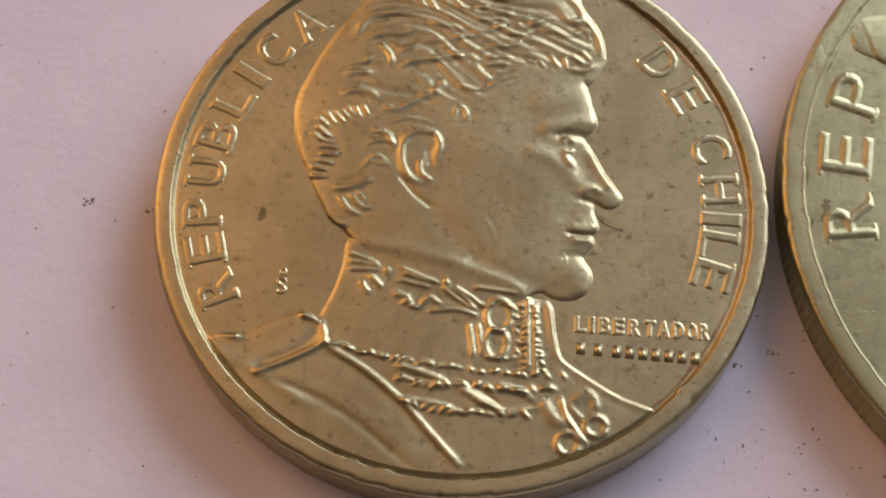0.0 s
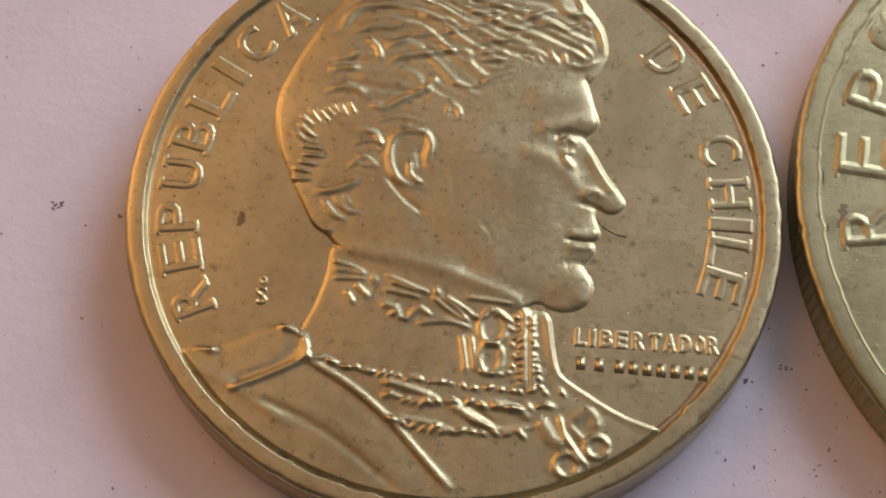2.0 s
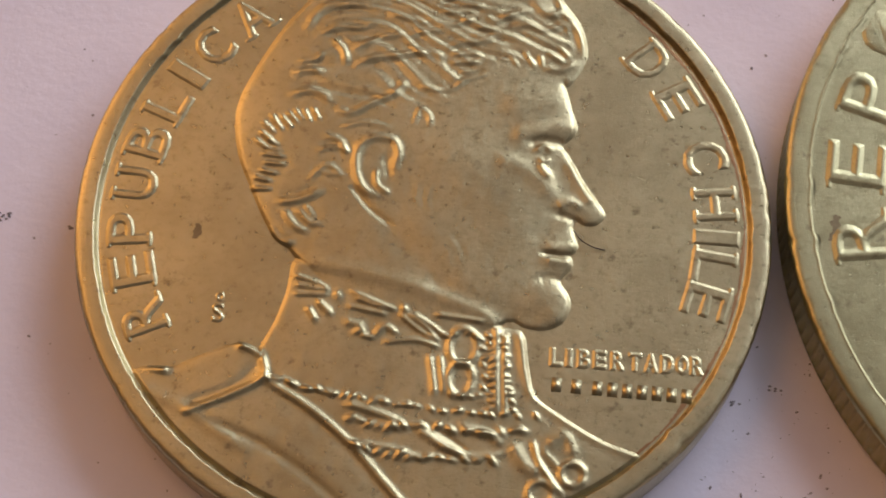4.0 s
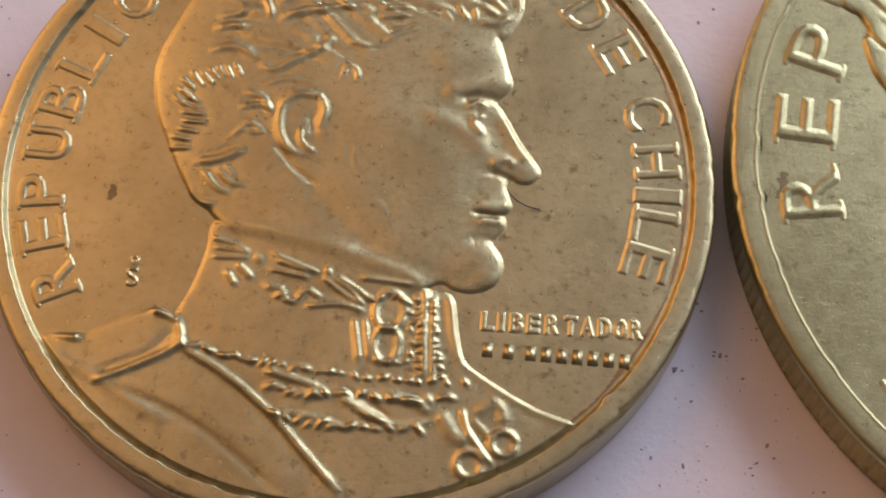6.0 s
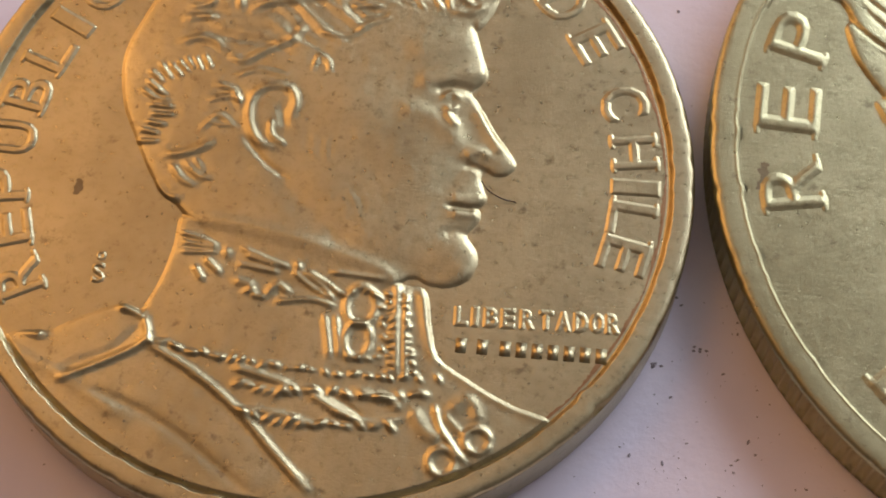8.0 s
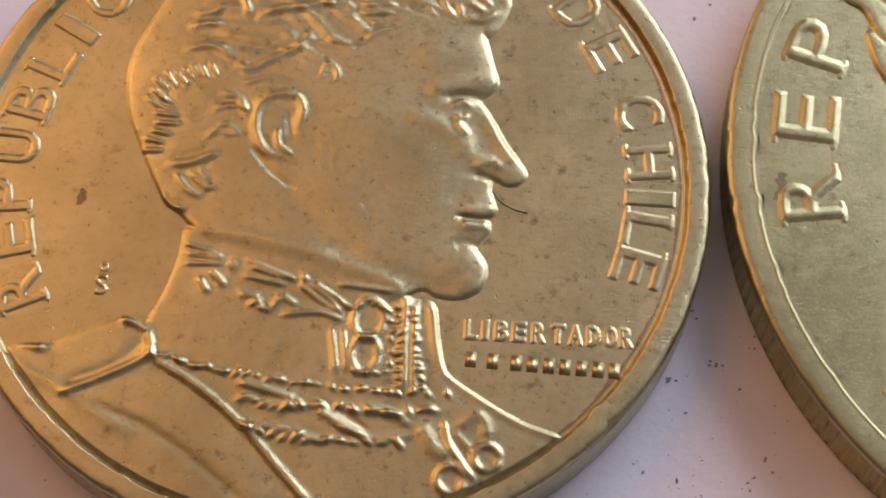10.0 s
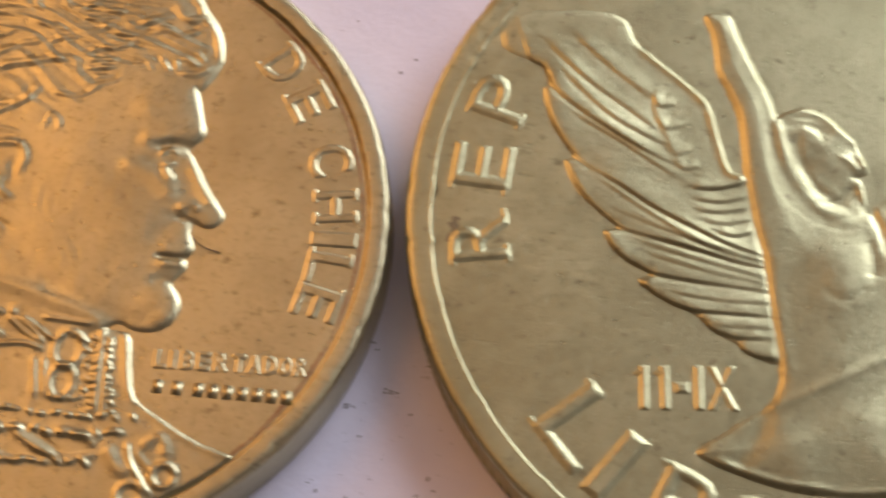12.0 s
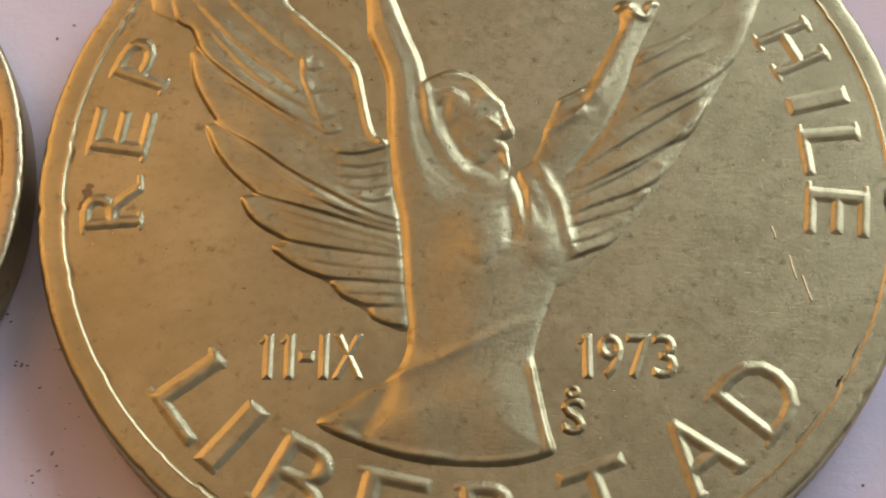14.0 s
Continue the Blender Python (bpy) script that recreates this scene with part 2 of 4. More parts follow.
def bust_field(f):
    # silhouette: head, then uniform
    back = [(-2.77, 7.47), (-3.46, 6.12), (-4.16, 4.98), (-4.67, 3.79), (-4.99, 2.74), (-4.97, 1.92), (-4.76, 1.13), (-4.42, 0.45), (-4.02, -0.29), (-3.6, -0.91), (-3.08, -1.32)]
    face = [(3.19, 4.01), (3.38, 3.41), (3.56, 2.89), (3.54, 2.63), (3.29, 2.25), (3.4, 2.08), (3.6, 1.7), (3.9, 1.21), (4.19, 0.87), (4.42, 0.59), (4.44, 0.39), (4.27, 0.19), (4.04, 0.14), (3.76, 0.18), (3.69, 0.04), (3.78, -0.24), (3.86, -0.46), (3.77, -0.68), (3.74, -0.84), (3.75, -1.02), (3.56, -1.31), (3.51, -1.44), (3.67, -1.68), (3.77, -1.91), (3.74, -2.26), (3.55, -2.54), (3.2, -2.71), (2.76, -2.7), (2.31, -2.59)]
    brow = [(2.41, 7.64), (2.97, 6.53), (3.48, 5.81), (3.69, 4.89), (3.43, 4.18), (3.22, 3.94)]
    coat = [(-2.95, -1.56), (-1.65, -1.65), (-0.35, -1.88), (0.83, -2.18), (1.74, -2.48), (2.09, -2.75), (2.68, -2.83), (2.89, -3.74), (3.13, -4.44), (3.97, -4.96), (4.85, -5.39), (5.82, -5.67)]
    shoulder = [(-3.38, -4.06), (-4.01, -3.81), (-4.88, -4.2), (-5.56, -4.59), (-6.65, -4.79)]

    neck = [(-1.0, -2.9), (1.3, -3.1)]
    head = back + neck + face[::-1] + brow[::-1] + [(1.0, 8.6), (-1.3, 8.6)]
    chest = coat + [(7.0, -6.2), (4.0, -8.5), (-1.6, -9.0), (-6.5, -7.3), (-7.8, -5.0)] + shoulder[::-1] + [(-3.5, -3.7), (-3.2, -2.9)]
    dome(f, chest, .05, .07, .05, 1.1)
    dome(f, head, .075, .05, .13, 1.2)
    strands(f, [(-3.2, 2.9), (-3.4, 5.0), (-2.6, 8.0), (2.6, 8.2), (3.4, 6.4), (3.2, 4.6), (1.4, 4.2), (.2, 3.0), (-1.4, 2.7)], .016)
    stubble(f, [(-.5, 1.0), (.7, .6), (1.6, -1.0), (2.6, -2.4), (.8, -2.1), (-.7, -1.3)], .005)
    lock(f, [(-2.3, 4.43), (-1.91, 4.69), (-1.52, 4.89), (-1.12, 4.97)], 0.081, 0.057)
    lock(f, [(-2.17, 3.97), (-1.71, 4.26), (-1.23, 4.35), (-0.67, 4.51), (-0.18, 4.5), (0.09, 4.21)], 0.097, 0.073)
    lock(f, [(-2.44, 2.65), (-2.11, 2.59), (-1.66, 2.91), (-1.12, 3.25), (-0.84, 3.65)], 0.089, 0.065)
    lock(f, [(-3.08, 4.91), (-2.69, 5.1), (-2.2, 5.1), (-1.88, 5.23)], 0.081, 0.057)
    lock(f, [(-3.58, 4.95), (-3.38, 5.41), (-3.09, 5.71), (-2.44, 5.84), (-1.62, 5.93)], 0.105, 0.073)
    lock(f, [(-2.81, 4.65), (-2.54, 4.4), (-2.41, 4)], 0.081, 0.065)
    lock(f, [(-1.57, 6.32), (-1.33, 5.96)], 0.073, 0.057)
    lock(f, [(-0.84, 6.4), (-0.61, 6.14)], 0.073, 0.057)
    lock(f, [(-1.42, 5.57), (-0.92, 5.49), (-0.5, 5.38)], 0.081, 0.065)
    lock(f, [(-0.95, 4.95), (-0.56, 5.14), (-0.07, 5.24)], 0.073, 0.049)
    lock(f, [(-3.68, 3.62), (-3.28, 3.72), (-3.03, 3.69)], 0.097, 0.065)
    lock(f, [(-3.63, 3.94), (-3.23, 4.04), (-3.06, 4.25)], 0.081, 0.049)
    lock(f, [(-3.68, 2.97), (-3.29, 3.11), (-2.96, 3.05), (-2.65, 2.86)], 0.097, 0.073)
    lock(f, [(-0.31, 6.07), (0.17, 6.26)], 0.065, 0.049)
    lock(f, [(-0.05, 5.97), (0.85, 6.07)], 0.065, 0.049)
    lock(f, [(-0.12, 5.77), (0.7, 5.89)], 0.065, 0.049)
    lock(f, [(-0.09, 5.42), (0.24, 5.42), (0.63, 5.66)], 0.065, 0.049)
    lock(f, [(0.13, 4.73), (0.44, 4.91), (0.93, 5), (1.32, 5.2)], 0.073, 0.057)
    lock(f, [(0.95, 5.83), (1.29, 5.67), (1.69, 5.91), (2.09, 6.08)], 0.081, 0.065)
    lock(f, [(0.81, 5.43), (1.31, 5.39)], 0.057, 0.049)
    lock(f, [(0.75, 5.17), (1.24, 5.19)], 0.057, 0.049)
    lock(f, [(0.31, 4.56), (0.96, 4.63)], 0.057, 0.049)
    lock(f, [(0.25, 4.29), (0.97, 4.4)], 0.057, 0.049)
    lock(f, [(0.51, 4.07), (0.91, 4.12)], 0.057, 0.041)
    lock(f, [(0.53, 3.79), (1.16, 4.05)], 0.057, 0.041)
    lock(f, [(1.71, 5.53), (2.12, 5.63), (2.54, 5.52), (3.02, 5.73), (3.2, 5.5)], 0.081, 0.065)
    lock(f, [(2.24, 6.26), (2.59, 6), (3, 6.05), (3.44, 5.52), (3.62, 4.92)], 0.097, 0.073)
    lock(f, [(2.09, 4.81), (2.36, 4.46)], 0.057, 0.057)
    lock(f, [(2.5, 4.76), (2.57, 4.48)], 0.057, 0.057)
    lock(f, [(1.78, 4.58), (1.95, 4.42)], 0.057, 0.049)
    lock(f, [(1.45, 4.55), (1.7, 4.52)], 0.049, 0.041)
    lock(f, [(2.69, 4.4), (3.09, 4.41), (3.38, 4.63)], 0.081, 0.065)
    lock(f, [(2.71, 4.87), (3.08, 4.63)], 0.065, 0.049)
    lock(f, [(2.98, 5.04), (3.24, 4.8)], 0.057, 0.049)
    lock(f, [(-2.53, 6.71), (-2, 6.47), (-1.73, 6.17)], 0.081, 0.065)
    lock(f, [(-0.04, 6.78), (0.48, 6.55), (0.97, 6.7)], 0.081, 0.065)
    lock(f, [(2.45, 6.86), (2.84, 6.48), (2.91, 6.23)], 0.081, 0.057)
    lock(f, [(-0.49, 2.49), (-0.39, 2.86), (-0.16, 2.74), (-0.09, 2.48)], 0.065, 0.049)
    lock(f, [(-2.23, 2.18), (-1.76, 2.35), (-1.12, 2.29)], 0.065, 0.041)
    lock(f, [(-0.42, 3.51), (0.23, 3.48), (0.69, 3.81)], 0.057, 0.041)
    lock(f, [(-4.09, 2.32), (-3.81, 1.97)], 0.057, 0.069)
    lock(f, [(-4.31, 2.12), (-3.99, 1.88)], 0.057, 0.069)
    lock(f, [(-4.31, 1.85), (-3.99, 1.61)], 0.057, 0.069)
    lock(f, [(-4.42, 1.62), (-4.06, 1.4), (-3.74, 1.36)], 0.057, 0.069)
    lock(f, [(-4.17, 1.25), (-3.64, 1.2)], 0.057, 0.069)
    lock(f, [(-4.09, 1), (-3.57, 0.99)], 0.057, 0.069)
    lock(f, [(-4.15, 0.79), (-3.74, 0.72)], 0.057, 0.069)
    lock(f, [(-4.28, 0.58), (-3.87, 0.5)], 0.057, 0.069)
    lock(f, [(-3.7, 2.44), (-3.41, 2.18)], 0.057, 0.069)
    lock(f, [(-3.31, 2.55), (-3.12, 2.26)], 0.057, 0.069)
    lock(f, [(-3.08, 2.61), (-2.9, 2.32)], 0.057, 0.069)
    lock(f, [(-3.85, 2.33), (-3.56, 2.03)], 0.057, 0.069)
    lock(f, [(-3.52, 2.51), (-3.26, 2.25)], 0.057, 0.069)
    lock(f, [(-4.31, 0.27), (-3.85, 0.29)], 0.057, 0.069)
    lock(f, [(-4.09, 1.65), (-3.83, 1.5)], 0.057, 0.069)
    lock(f, [(-2.68, 1.89), (-2.26, 1.76), (-2.06, 1.36)], 0.081, 0.057)
    lock(f, [(-2.79, 1.47), (-2.33, 1.59), (-2, 1.48)], 0.073, 0.049)
    lock(f, [(-2.87, 0.71), (-2.51, 1.07), (-2.09, 0.79)], 0.073, 0.049)
    lock(f, [(-2.65, 0.87), (-2.25, 0.81)], 0.057, 0.041)
    lock(f, [(-3.58, -0.04), (-3.11, 0.06), (-2.59, 0.35)], 0.097, 0.073)
    lock(f, [(-3.08, -0.19), (-2.74, -0.51), (-2.5, -0.52)], 0.081, 0.057)
    lock(f, [(-3.42, -0.27), (-3.11, -0.63), (-2.79, -0.77)], 0.081, 0.057)
    lock(f, [(-2.91, -0.09), (-2.67, -0.36)], 0.065, 0.049)
    lock(f, [(-3.68, -0.78), (-3.42, -1.06), (-3.11, -1.1)], 0.073, 0.073)
    # ear
    ridge(f, [(-1.22, 0.35), (-1.55, 0.53), (-1.79, 1), (-1.81, 1.57), (-1.51, 1.93), (-1, 1.94), (-0.78, 1.61), (-0.82, 1.19)], 0.097, 0.081)
    ridge(f, [(-1.28, 1.02), (-1.22, 0.67), (-0.91, 0.45)], 0.073, 0.073)
    ridge(f, [(-1.08, 1.43), (-0.95, 0.91)], 0.113, -0.057)
    ridge(f, [(-1.81, 0.54), (-1.29, -0.01), (-0.77, -0.37)], 0.073, -0.057)
    # face
    ridge(f, [(2.22, 2.45), (2.8, 2.63), (3.4, 2.77)], 0.227, 0.057)
    ridge(f, [(2.44, 2.25), (2.89, 2.35), (3.28, 2.32)], 0.12, -0.08)
    ridge(f, [(2.63, 2.03), (2.8, 2.19), (2.99, 2.1)], 0.075, 0.075)
    ridge(f, [(2.72, 1.8), (2.86, 1.75), (2.97, 1.82)], 0.057, 0.073)
    ridge(f, [(1.92, 1.65), (2.29, 1.54), (2.73, 1.28), (2.99, 1.01)], 0.243, 0.049)
    ridge(f, [(2.75, 1.67), (2.87, 1.48), (3.01, 1.34)], 0.097, 0.081)
    ridge(f, [(3.48, 1.83), (3.84, 1.2), (4.14, 0.72)], 0.178, 0.065)
    ridge(f, [(3.29, 0.34), (3.58, 0.3), (3.87, 0.19)], 0.089, -0.073)
    ridge(f, [(3.29, 0.57), (3.59, 0.69), (3.83, 0.59)], 0.13, 0.073)
    ridge(f, [(3.01, -0.72), (3.44, -0.74), (3.84, -0.69)], 0.065, -0.105)
    ridge(f, [(3.11, -0.56), (3.49, -0.55), (3.77, -0.47)], 0.13, 0.049)
    ridge(f, [(3.14, -0.92), (3.46, -0.93), (3.68, -0.87)], 0.121, 0.065)
    ridge(f, [(2.89, -0.25), (3.06, -0.02), (3.16, 0.35)], 0.243, -0.024)
    ridge(f, [(3.01, -1.43), (3.25, -1.33), (3.48, -1.36)], 0.13, -0.057)
    ridge(f, [(3.3, -1.82), (3.54, -2), (3.54, -2.28)], 0.324, 0.035)
    ridge(f, [(0.63, 1.51), (1.34, 0.98), (2.04, 0.46)], 0.891, 0.049)
    ridge(f, [(0.53, -1.8), (1.71, -2.24), (2.87, -2.51)], 0.243, -0.02)
    ridge(f, [(-0.66, -0.57), (-0.06, -1.22), (0.65, -1.79)], 0.324, -0.025)
    ridge(f, [(0.2, -0.28), (0.82, -1.07), (1.77, -1.68)], 0.567, 0.024)
    ridge(f, [(2.13, 3.3), (2.91, 3.52)], 0.405, 0.049)
    # collar, lapel and sash
    ridge(f, [(-3.01, -1.54), (-1.65, -1.65), (-0.35, -1.88), (0.83, -2.18), (1.74, -2.48), (2.07, -2.78)], 0.2, 0.05)
    ridge(f, [(2.09, -2.81), (2.18, -3.81), (2.28, -4.86)], 0.081, 0.097)
    ridge(f, [(2.35, -2.93), (2.36, -3.79), (2.48, -4.85)], 0.065, 0.081)
    ridge(f, [(2.68, -2.85), (2.87, -3.74), (3.11, -4.4)], 0.13, 0.105)
    ridge(f, [(3.11, -4.4), (3.96, -4.94), (4.84, -5.36), (5.76, -5.63)], 0.105, 0.097)
    ridge(f, [(-3.09, -1.64), (-3.08, -2.27), (-3.3, -3.24), (-3.51, -3.8)], 0.057, -0.081)
    ridge(f, [(-3.97, -3.84), (-3.68, -3.91), (-3.39, -4.03)], 0.105, 0.162)
    ridge(f, [(-3.38, -4.08), (-3.29, -4.6), (-3.97, -5.1), (-4.98, -5.65)], 0.089, 0.113)
    ridge(f, [(-3.46, -4.3), (-4, -4.91), (-4.91, -5.36)], 0.113, -0.03)
    ridge(f, [(-3.28, -4.64), (-2.09, -5.25), (-0.99, -6.04), (-0.15, -6.84), (0.68, -7.62)], 0.105, 0.113)
    ridge(f, [(-2.89, -4.87), (-1.8, -5.54), (-0.69, -6.39), (0.16, -7.3)], 0.243, -0.03)
    ridge(f, [(-4.45, -5.8), (-3.15, -6.22), (-1.95, -6.86), (-0.67, -7.75)], 0.11, -0.045)
    ridge(f, [(-4.31, -5.59), (-3.07, -5.98), (-1.8, -6.62), (-0.53, -7.49)], 0.203, 0.02)
    ridge(f, [(-6.5, -4.59), (-5.99, -4.62), (-5.57, -4.68)], 0.105, 0.13)
    ridge(f, [(-6.2, -5.11), (-4.85, -5.64), (-3.48, -6.4)], 0.162, 0.041)
    # embroidery, braid and medals
    ridge(f, [(-2.91, -1.94), (-2.48, -2.04), (-2.06, -2.17)], 0.057, 0.073)
    ridge(f, [(-2.84, -2.17), (-2.04, -2.25)], 0.057, 0.073)
    ridge(f, [(-2.83, -2.41), (-2.05, -2.36)], 0.057, 0.073)
    ridge(f, [(-1.46, -2.23), (-0.91, -2.41), (-0.38, -2.59)], 0.057, 0.073)
    ridge(f, [(-1.35, -2.38), (-0.63, -2.59)], 0.057, 0.073)
    ridge(f, [(-1.51, -2.6), (-0.61, -2.72)], 0.057, 0.073)
    ridge(f, [(-0.24, -2.69), (0.18, -2.99), (0.58, -3.22)], 0.057, 0.073)
    ridge(f, [(-0.05, -2.67), (0.43, -2.97), (0.71, -3.25)], 0.057, 0.073)
    ridge(f, [(0.07, -2.64), (0.57, -2.91), (0.85, -3.13)], 0.057, 0.073)
    ridge(f, [(0.63, -2.61), (1.13, -2.63), (1.76, -2.67)], 0.057, 0.073)
    ridge(f, [(-2.47, -2.76), (-2.26, -3.04)], 0.073, 0.081)
    ridge(f, [(-2.25, -2.55), (-1.91, -2.84)], 0.081, 0.081)
    ridge(f, [(-1.51, -3.01), (-1.12, -3.07)], 0.097, 0.081)
    ridge(f, [(-1.28, -3.26), (-1.05, -3.17)], 0.073, 0.081)
    ridge(f, [(-0.78, -3.28), (-0.57, -3.02), (-0.3, -3.17)], 0.081, 0.081)
    ridge(f, [(-0.51, -3.42), (0.22, -3.3), (0.73, -3.41)], 0.065, 0.081)
    ridge(f, [(-1.09, -3.31), (-0.83, -3.35)], 0.065, 0.081)
    ridge(f, [(-1.87, -2.29), (-1.73, -2.42)], 0.097, 0.081)
    ridge(f, [(-0.2, -2.48), (-0.12, -2.61)], 0.081, 0.081)
    ridge(f, [(0.58, -3.69), (0.79, -4.59)], 0.073, 0.081)
    ridge(f, [(0.83, -3.67), (1, -4.57)], 0.065, 0.081)
    ring(f, (1.35, -3.35), 0.34, 0.45, .08, .09)
    ring(f, (1.36, -4.17), 0.29, 0.41, .08, .09)
    ring(f, (3.48, -6.76), 0.29, 0.29, .08, .1)
    ring(f, (4.18, -6.22), 0.27, 0.27, .08, .1)
    beads(f, [(-3.19, -4.59), (-2.29, -4.75), (-1.29, -4.85), (-0.05, -4.95), (1.42, -4.98), (3.23, -4.88)], 26, 0.105, 0.073)
    beads(f, [(-1.08, -5.41), (-0.21, -5.52), (0.62, -5.41), (1.96, -5.44), (2.91, -5.29)], 17, 0.121, 0.081)
    beads(f, [(-0.86, -6.05), (0.12, -6.19), (1.08, -6.16), (2.28, -6.08)], 13, 0.113, 0.081)
    beads(f, [(1.95, -3.03), (2.08, -3.95), (2.15, -4.98)], 13, 0.073, 0.073)
    beads(f, [(2.27, -3), (2.46, -3.91), (2.68, -4.8)], 12, 0.073, 0.073)
    beads(f, [(0.94, -3.12), (1.68, -3.05), (1.88, -3.7), (1.85, -4.49), (1.19, -4.62)], 14, 0.081, 0.065)
    ridge(f, [(-1.2, -5.06), (-0.63, -5.18), (0.01, -5.34)], 0.097, 0.097)
    ridge(f, [(-0.88, -5.97), (-0.14, -6.02), (0.35, -6.1)], 0.081, 0.073)
    ridge(f, [(0.52, -5.52), (1.04, -5.79), (1.54, -5.99)], 0.097, 0.081)
    ridge(f, [(0.61, -5.32), (1.26, -5.64), (1.65, -5.89)], 0.065, -0.049)
    ridge(f, [(1.04, -5.85), (1.79, -6.03), (2.5, -5.9)], 0.081, 0.065)
    ridge(f, [(2.73, -5.66), (3.06, -6.1), (3.37, -6.26)], 0.162, 0.073)
    ridge(f, [(3.2, -5.54), (3.41, -6.06), (3.95, -6.7)], 0.065, 0.105)
    ridge(f, [(3.54, -5.55), (3.94, -5.3), (4.18, -5.74)], 0.13, 0.073)
    ridge(f, [(3.43, -5.69), (3.77, -6.03), (3.89, -6.08)], 0.081, 0.057)
    ridge(f, [(1.47, -5.36), (2.08, -5.43), (2.47, -5.65)], 0.113, 0.081)


def figure_field(f):
    body = [(-3.36, 5.4), (-3.14, 4.74), (-2.95, 3.76), (-2.59, 3.05), (-2.33, 2.34), (-2.12, 0.78), (-1.84, -0.58), (-1.58, -1.46), (-1.34, -2.9), (-1.11, -4.16), (-1.21, -4.86), (-1.45, -5.19), (-2.05, -5.62), (-2.51, -6), (-2.94, -6.45), (-2.16, -6.79), (-1.12, -7.04), (0.14, -7.11), (1.39, -6.99), (2.34, -6.64), (2.2, -6.18), (1.95, -5.4), (1.77, -4.59), (1.8, -3.89), (1.96, -3.18), (2.17, -2.44), (2.45, -1.87), (2.39, -1.55), (2.15, -0.91), (1.97, -0.25), (1.46, 0.32), (0.8, 0.11), (-0.13, -0.13), (-0.57, 0.29), (-1.12, 1.02), (-1.41, 2.1), (-1.6, 2.97), (-2.04, 3.83), (-2.5, 4.8), (-2.72, 5.46)]
    head = [(-1.37, 2.55), (-0.82, 2.83), (-0.25, 2.68), (0.28, 2.21), (0.47, 2.07), (0.6, 1.72), (0.83, 1.25), (0.69, 1.05), (0.75, 0.72), (0.79, 0.26), (0.71, -0.43), (-0.44, -0.38), (-1.34, 0.46), (-1.63, 1.53), (-1.67, 2.32)]
    arm = [(0.87, 0.11), (1.31, 0.53), (1.55, 1.25), (1.8, 2.18), (2.39, 2.65), (2.85, 3.67), (3.21, 4.61), (3.07, 5.1), (3.62, 5.48), (4.06, 5.18), (3.82, 4.33), (3.58, 3.57), (3.45, 2.76), (3.18, 1.94), (2.63, 1.03), (2.26, 0.39), (1.96, -0.1)]
    wing_near = [(-8.41, 3.96), (-7.4, 3.51), (-7.15, 2.99), (-7.28, 2.73), (-6.99, 1.86), (-6.38, 0.99), (-6.6, 0.77), (-6.13, -0.11), (-5.17, -0.84), (-5.46, -1.05), (-5.01, -1.64), (-4.28, -2.02), (-4.53, -2.31), (-3.64, -2.81), (-2.99, -3.07), (-2.7, -3.42), (-2.13, -3.64), (-1.89, -3.87), (-1.17, -4.02), (-1.34, -2.9), (-1.63, -1.46), (-1.89, -0.43), (-2.12, 0.7), (-2.52, 0.9), (-2.83, 1.66), (-3.15, 2.72), (-3.67, 3.23), (-4.94, 4.26), (-5.65, 5.21), (-8.22, 5)]
    wing_far = [(1.49, -0.14), (2.12, 0.53), (2.87, 1.44), (3.41, 2.83), (3.7, 3.8), (4.65, 4.4), (5.66, 5.4), (6.56, 5.9), (6.51, 5.22), (6.06, 3.87), (5.48, 2.56), (5.16, 1.8), (4.64, 0.75), (4.36, 0.19), (3.9, -0.65), (3.44, -1.31), (2.82, -2.02), (2.23, -2.62), (1.59, -2.35)]

    dome(f, wing_far, .022, .07, .05, .9)
    dome(f, wing_near, .045, .06, .05, .8)
    # near wing: long feathers, each with a sharp lower edge, then coverts
    vane(f, [(-7.91, 4.2), (-7.66, 3.65), (-7.34, 3.48), (-6.91, 2.82), (-6.22, 2.27), (-5.34, 1.71), (-4.65, 1.32), (-3.64, 0.87)], 0.5, 0.05)
    vane(f, [(-7.22, 2.74), (-6.97, 1.93), (-6.26, 0.95), (-5.22, 0.33), (-4.27, -0.25), (-3.2, -0.76), (-2.46, -1.08), (-1.59, -1.3)], 0.55, 0.06)
    vane(f, [(-6.51, 0.79), (-6.13, 0.11), (-5.57, -0.5), (-5.0, -0.88), (-4.08, -1.1), (-3.13, -1.31), (-2.18, -1.52), (-1.49, -1.59)], 0.5, 0.06)
    vane(f, [(-5.41, -1.04), (-5.15, -1.49), (-4.43, -1.94), (-3.49, -2.1), (-2.41, -2.17), (-1.42, -2.21)], 0.45, 0.06)
    vane(f, [(-4.49, -2.28), (-3.95, -2.65), (-3.23, -2.87), (-2.33, -2.87), (-1.35, -2.85)], 0.4, 0.055)
    vane(f, [(-3.1, -3.07), (-2.8, -3.28), (-2.18, -3.47), (-1.29, -3.42)], 0.35, 0.05)
    vane(f, [(-2.11, -3.71), (-1.76, -3.88), (-1.16, -3.94)], 0.3, 0.045)
    vane(f, [(-6.7, 3.26), (-5.67, 2.32), (-4.71, 1.76), (-3.78, 1.39)], 0.3, 0.03)
    vane(f, [(-6.27, 2.08), (-5.14, 1.45), (-3.76, 0.59)], 0.3, 0.03)
    vane(f, [(-7.25, 4.16), (-6.2, 3.21), (-5.12, 2.46), (-4.33, 1.89)], 0.3, 0.03)
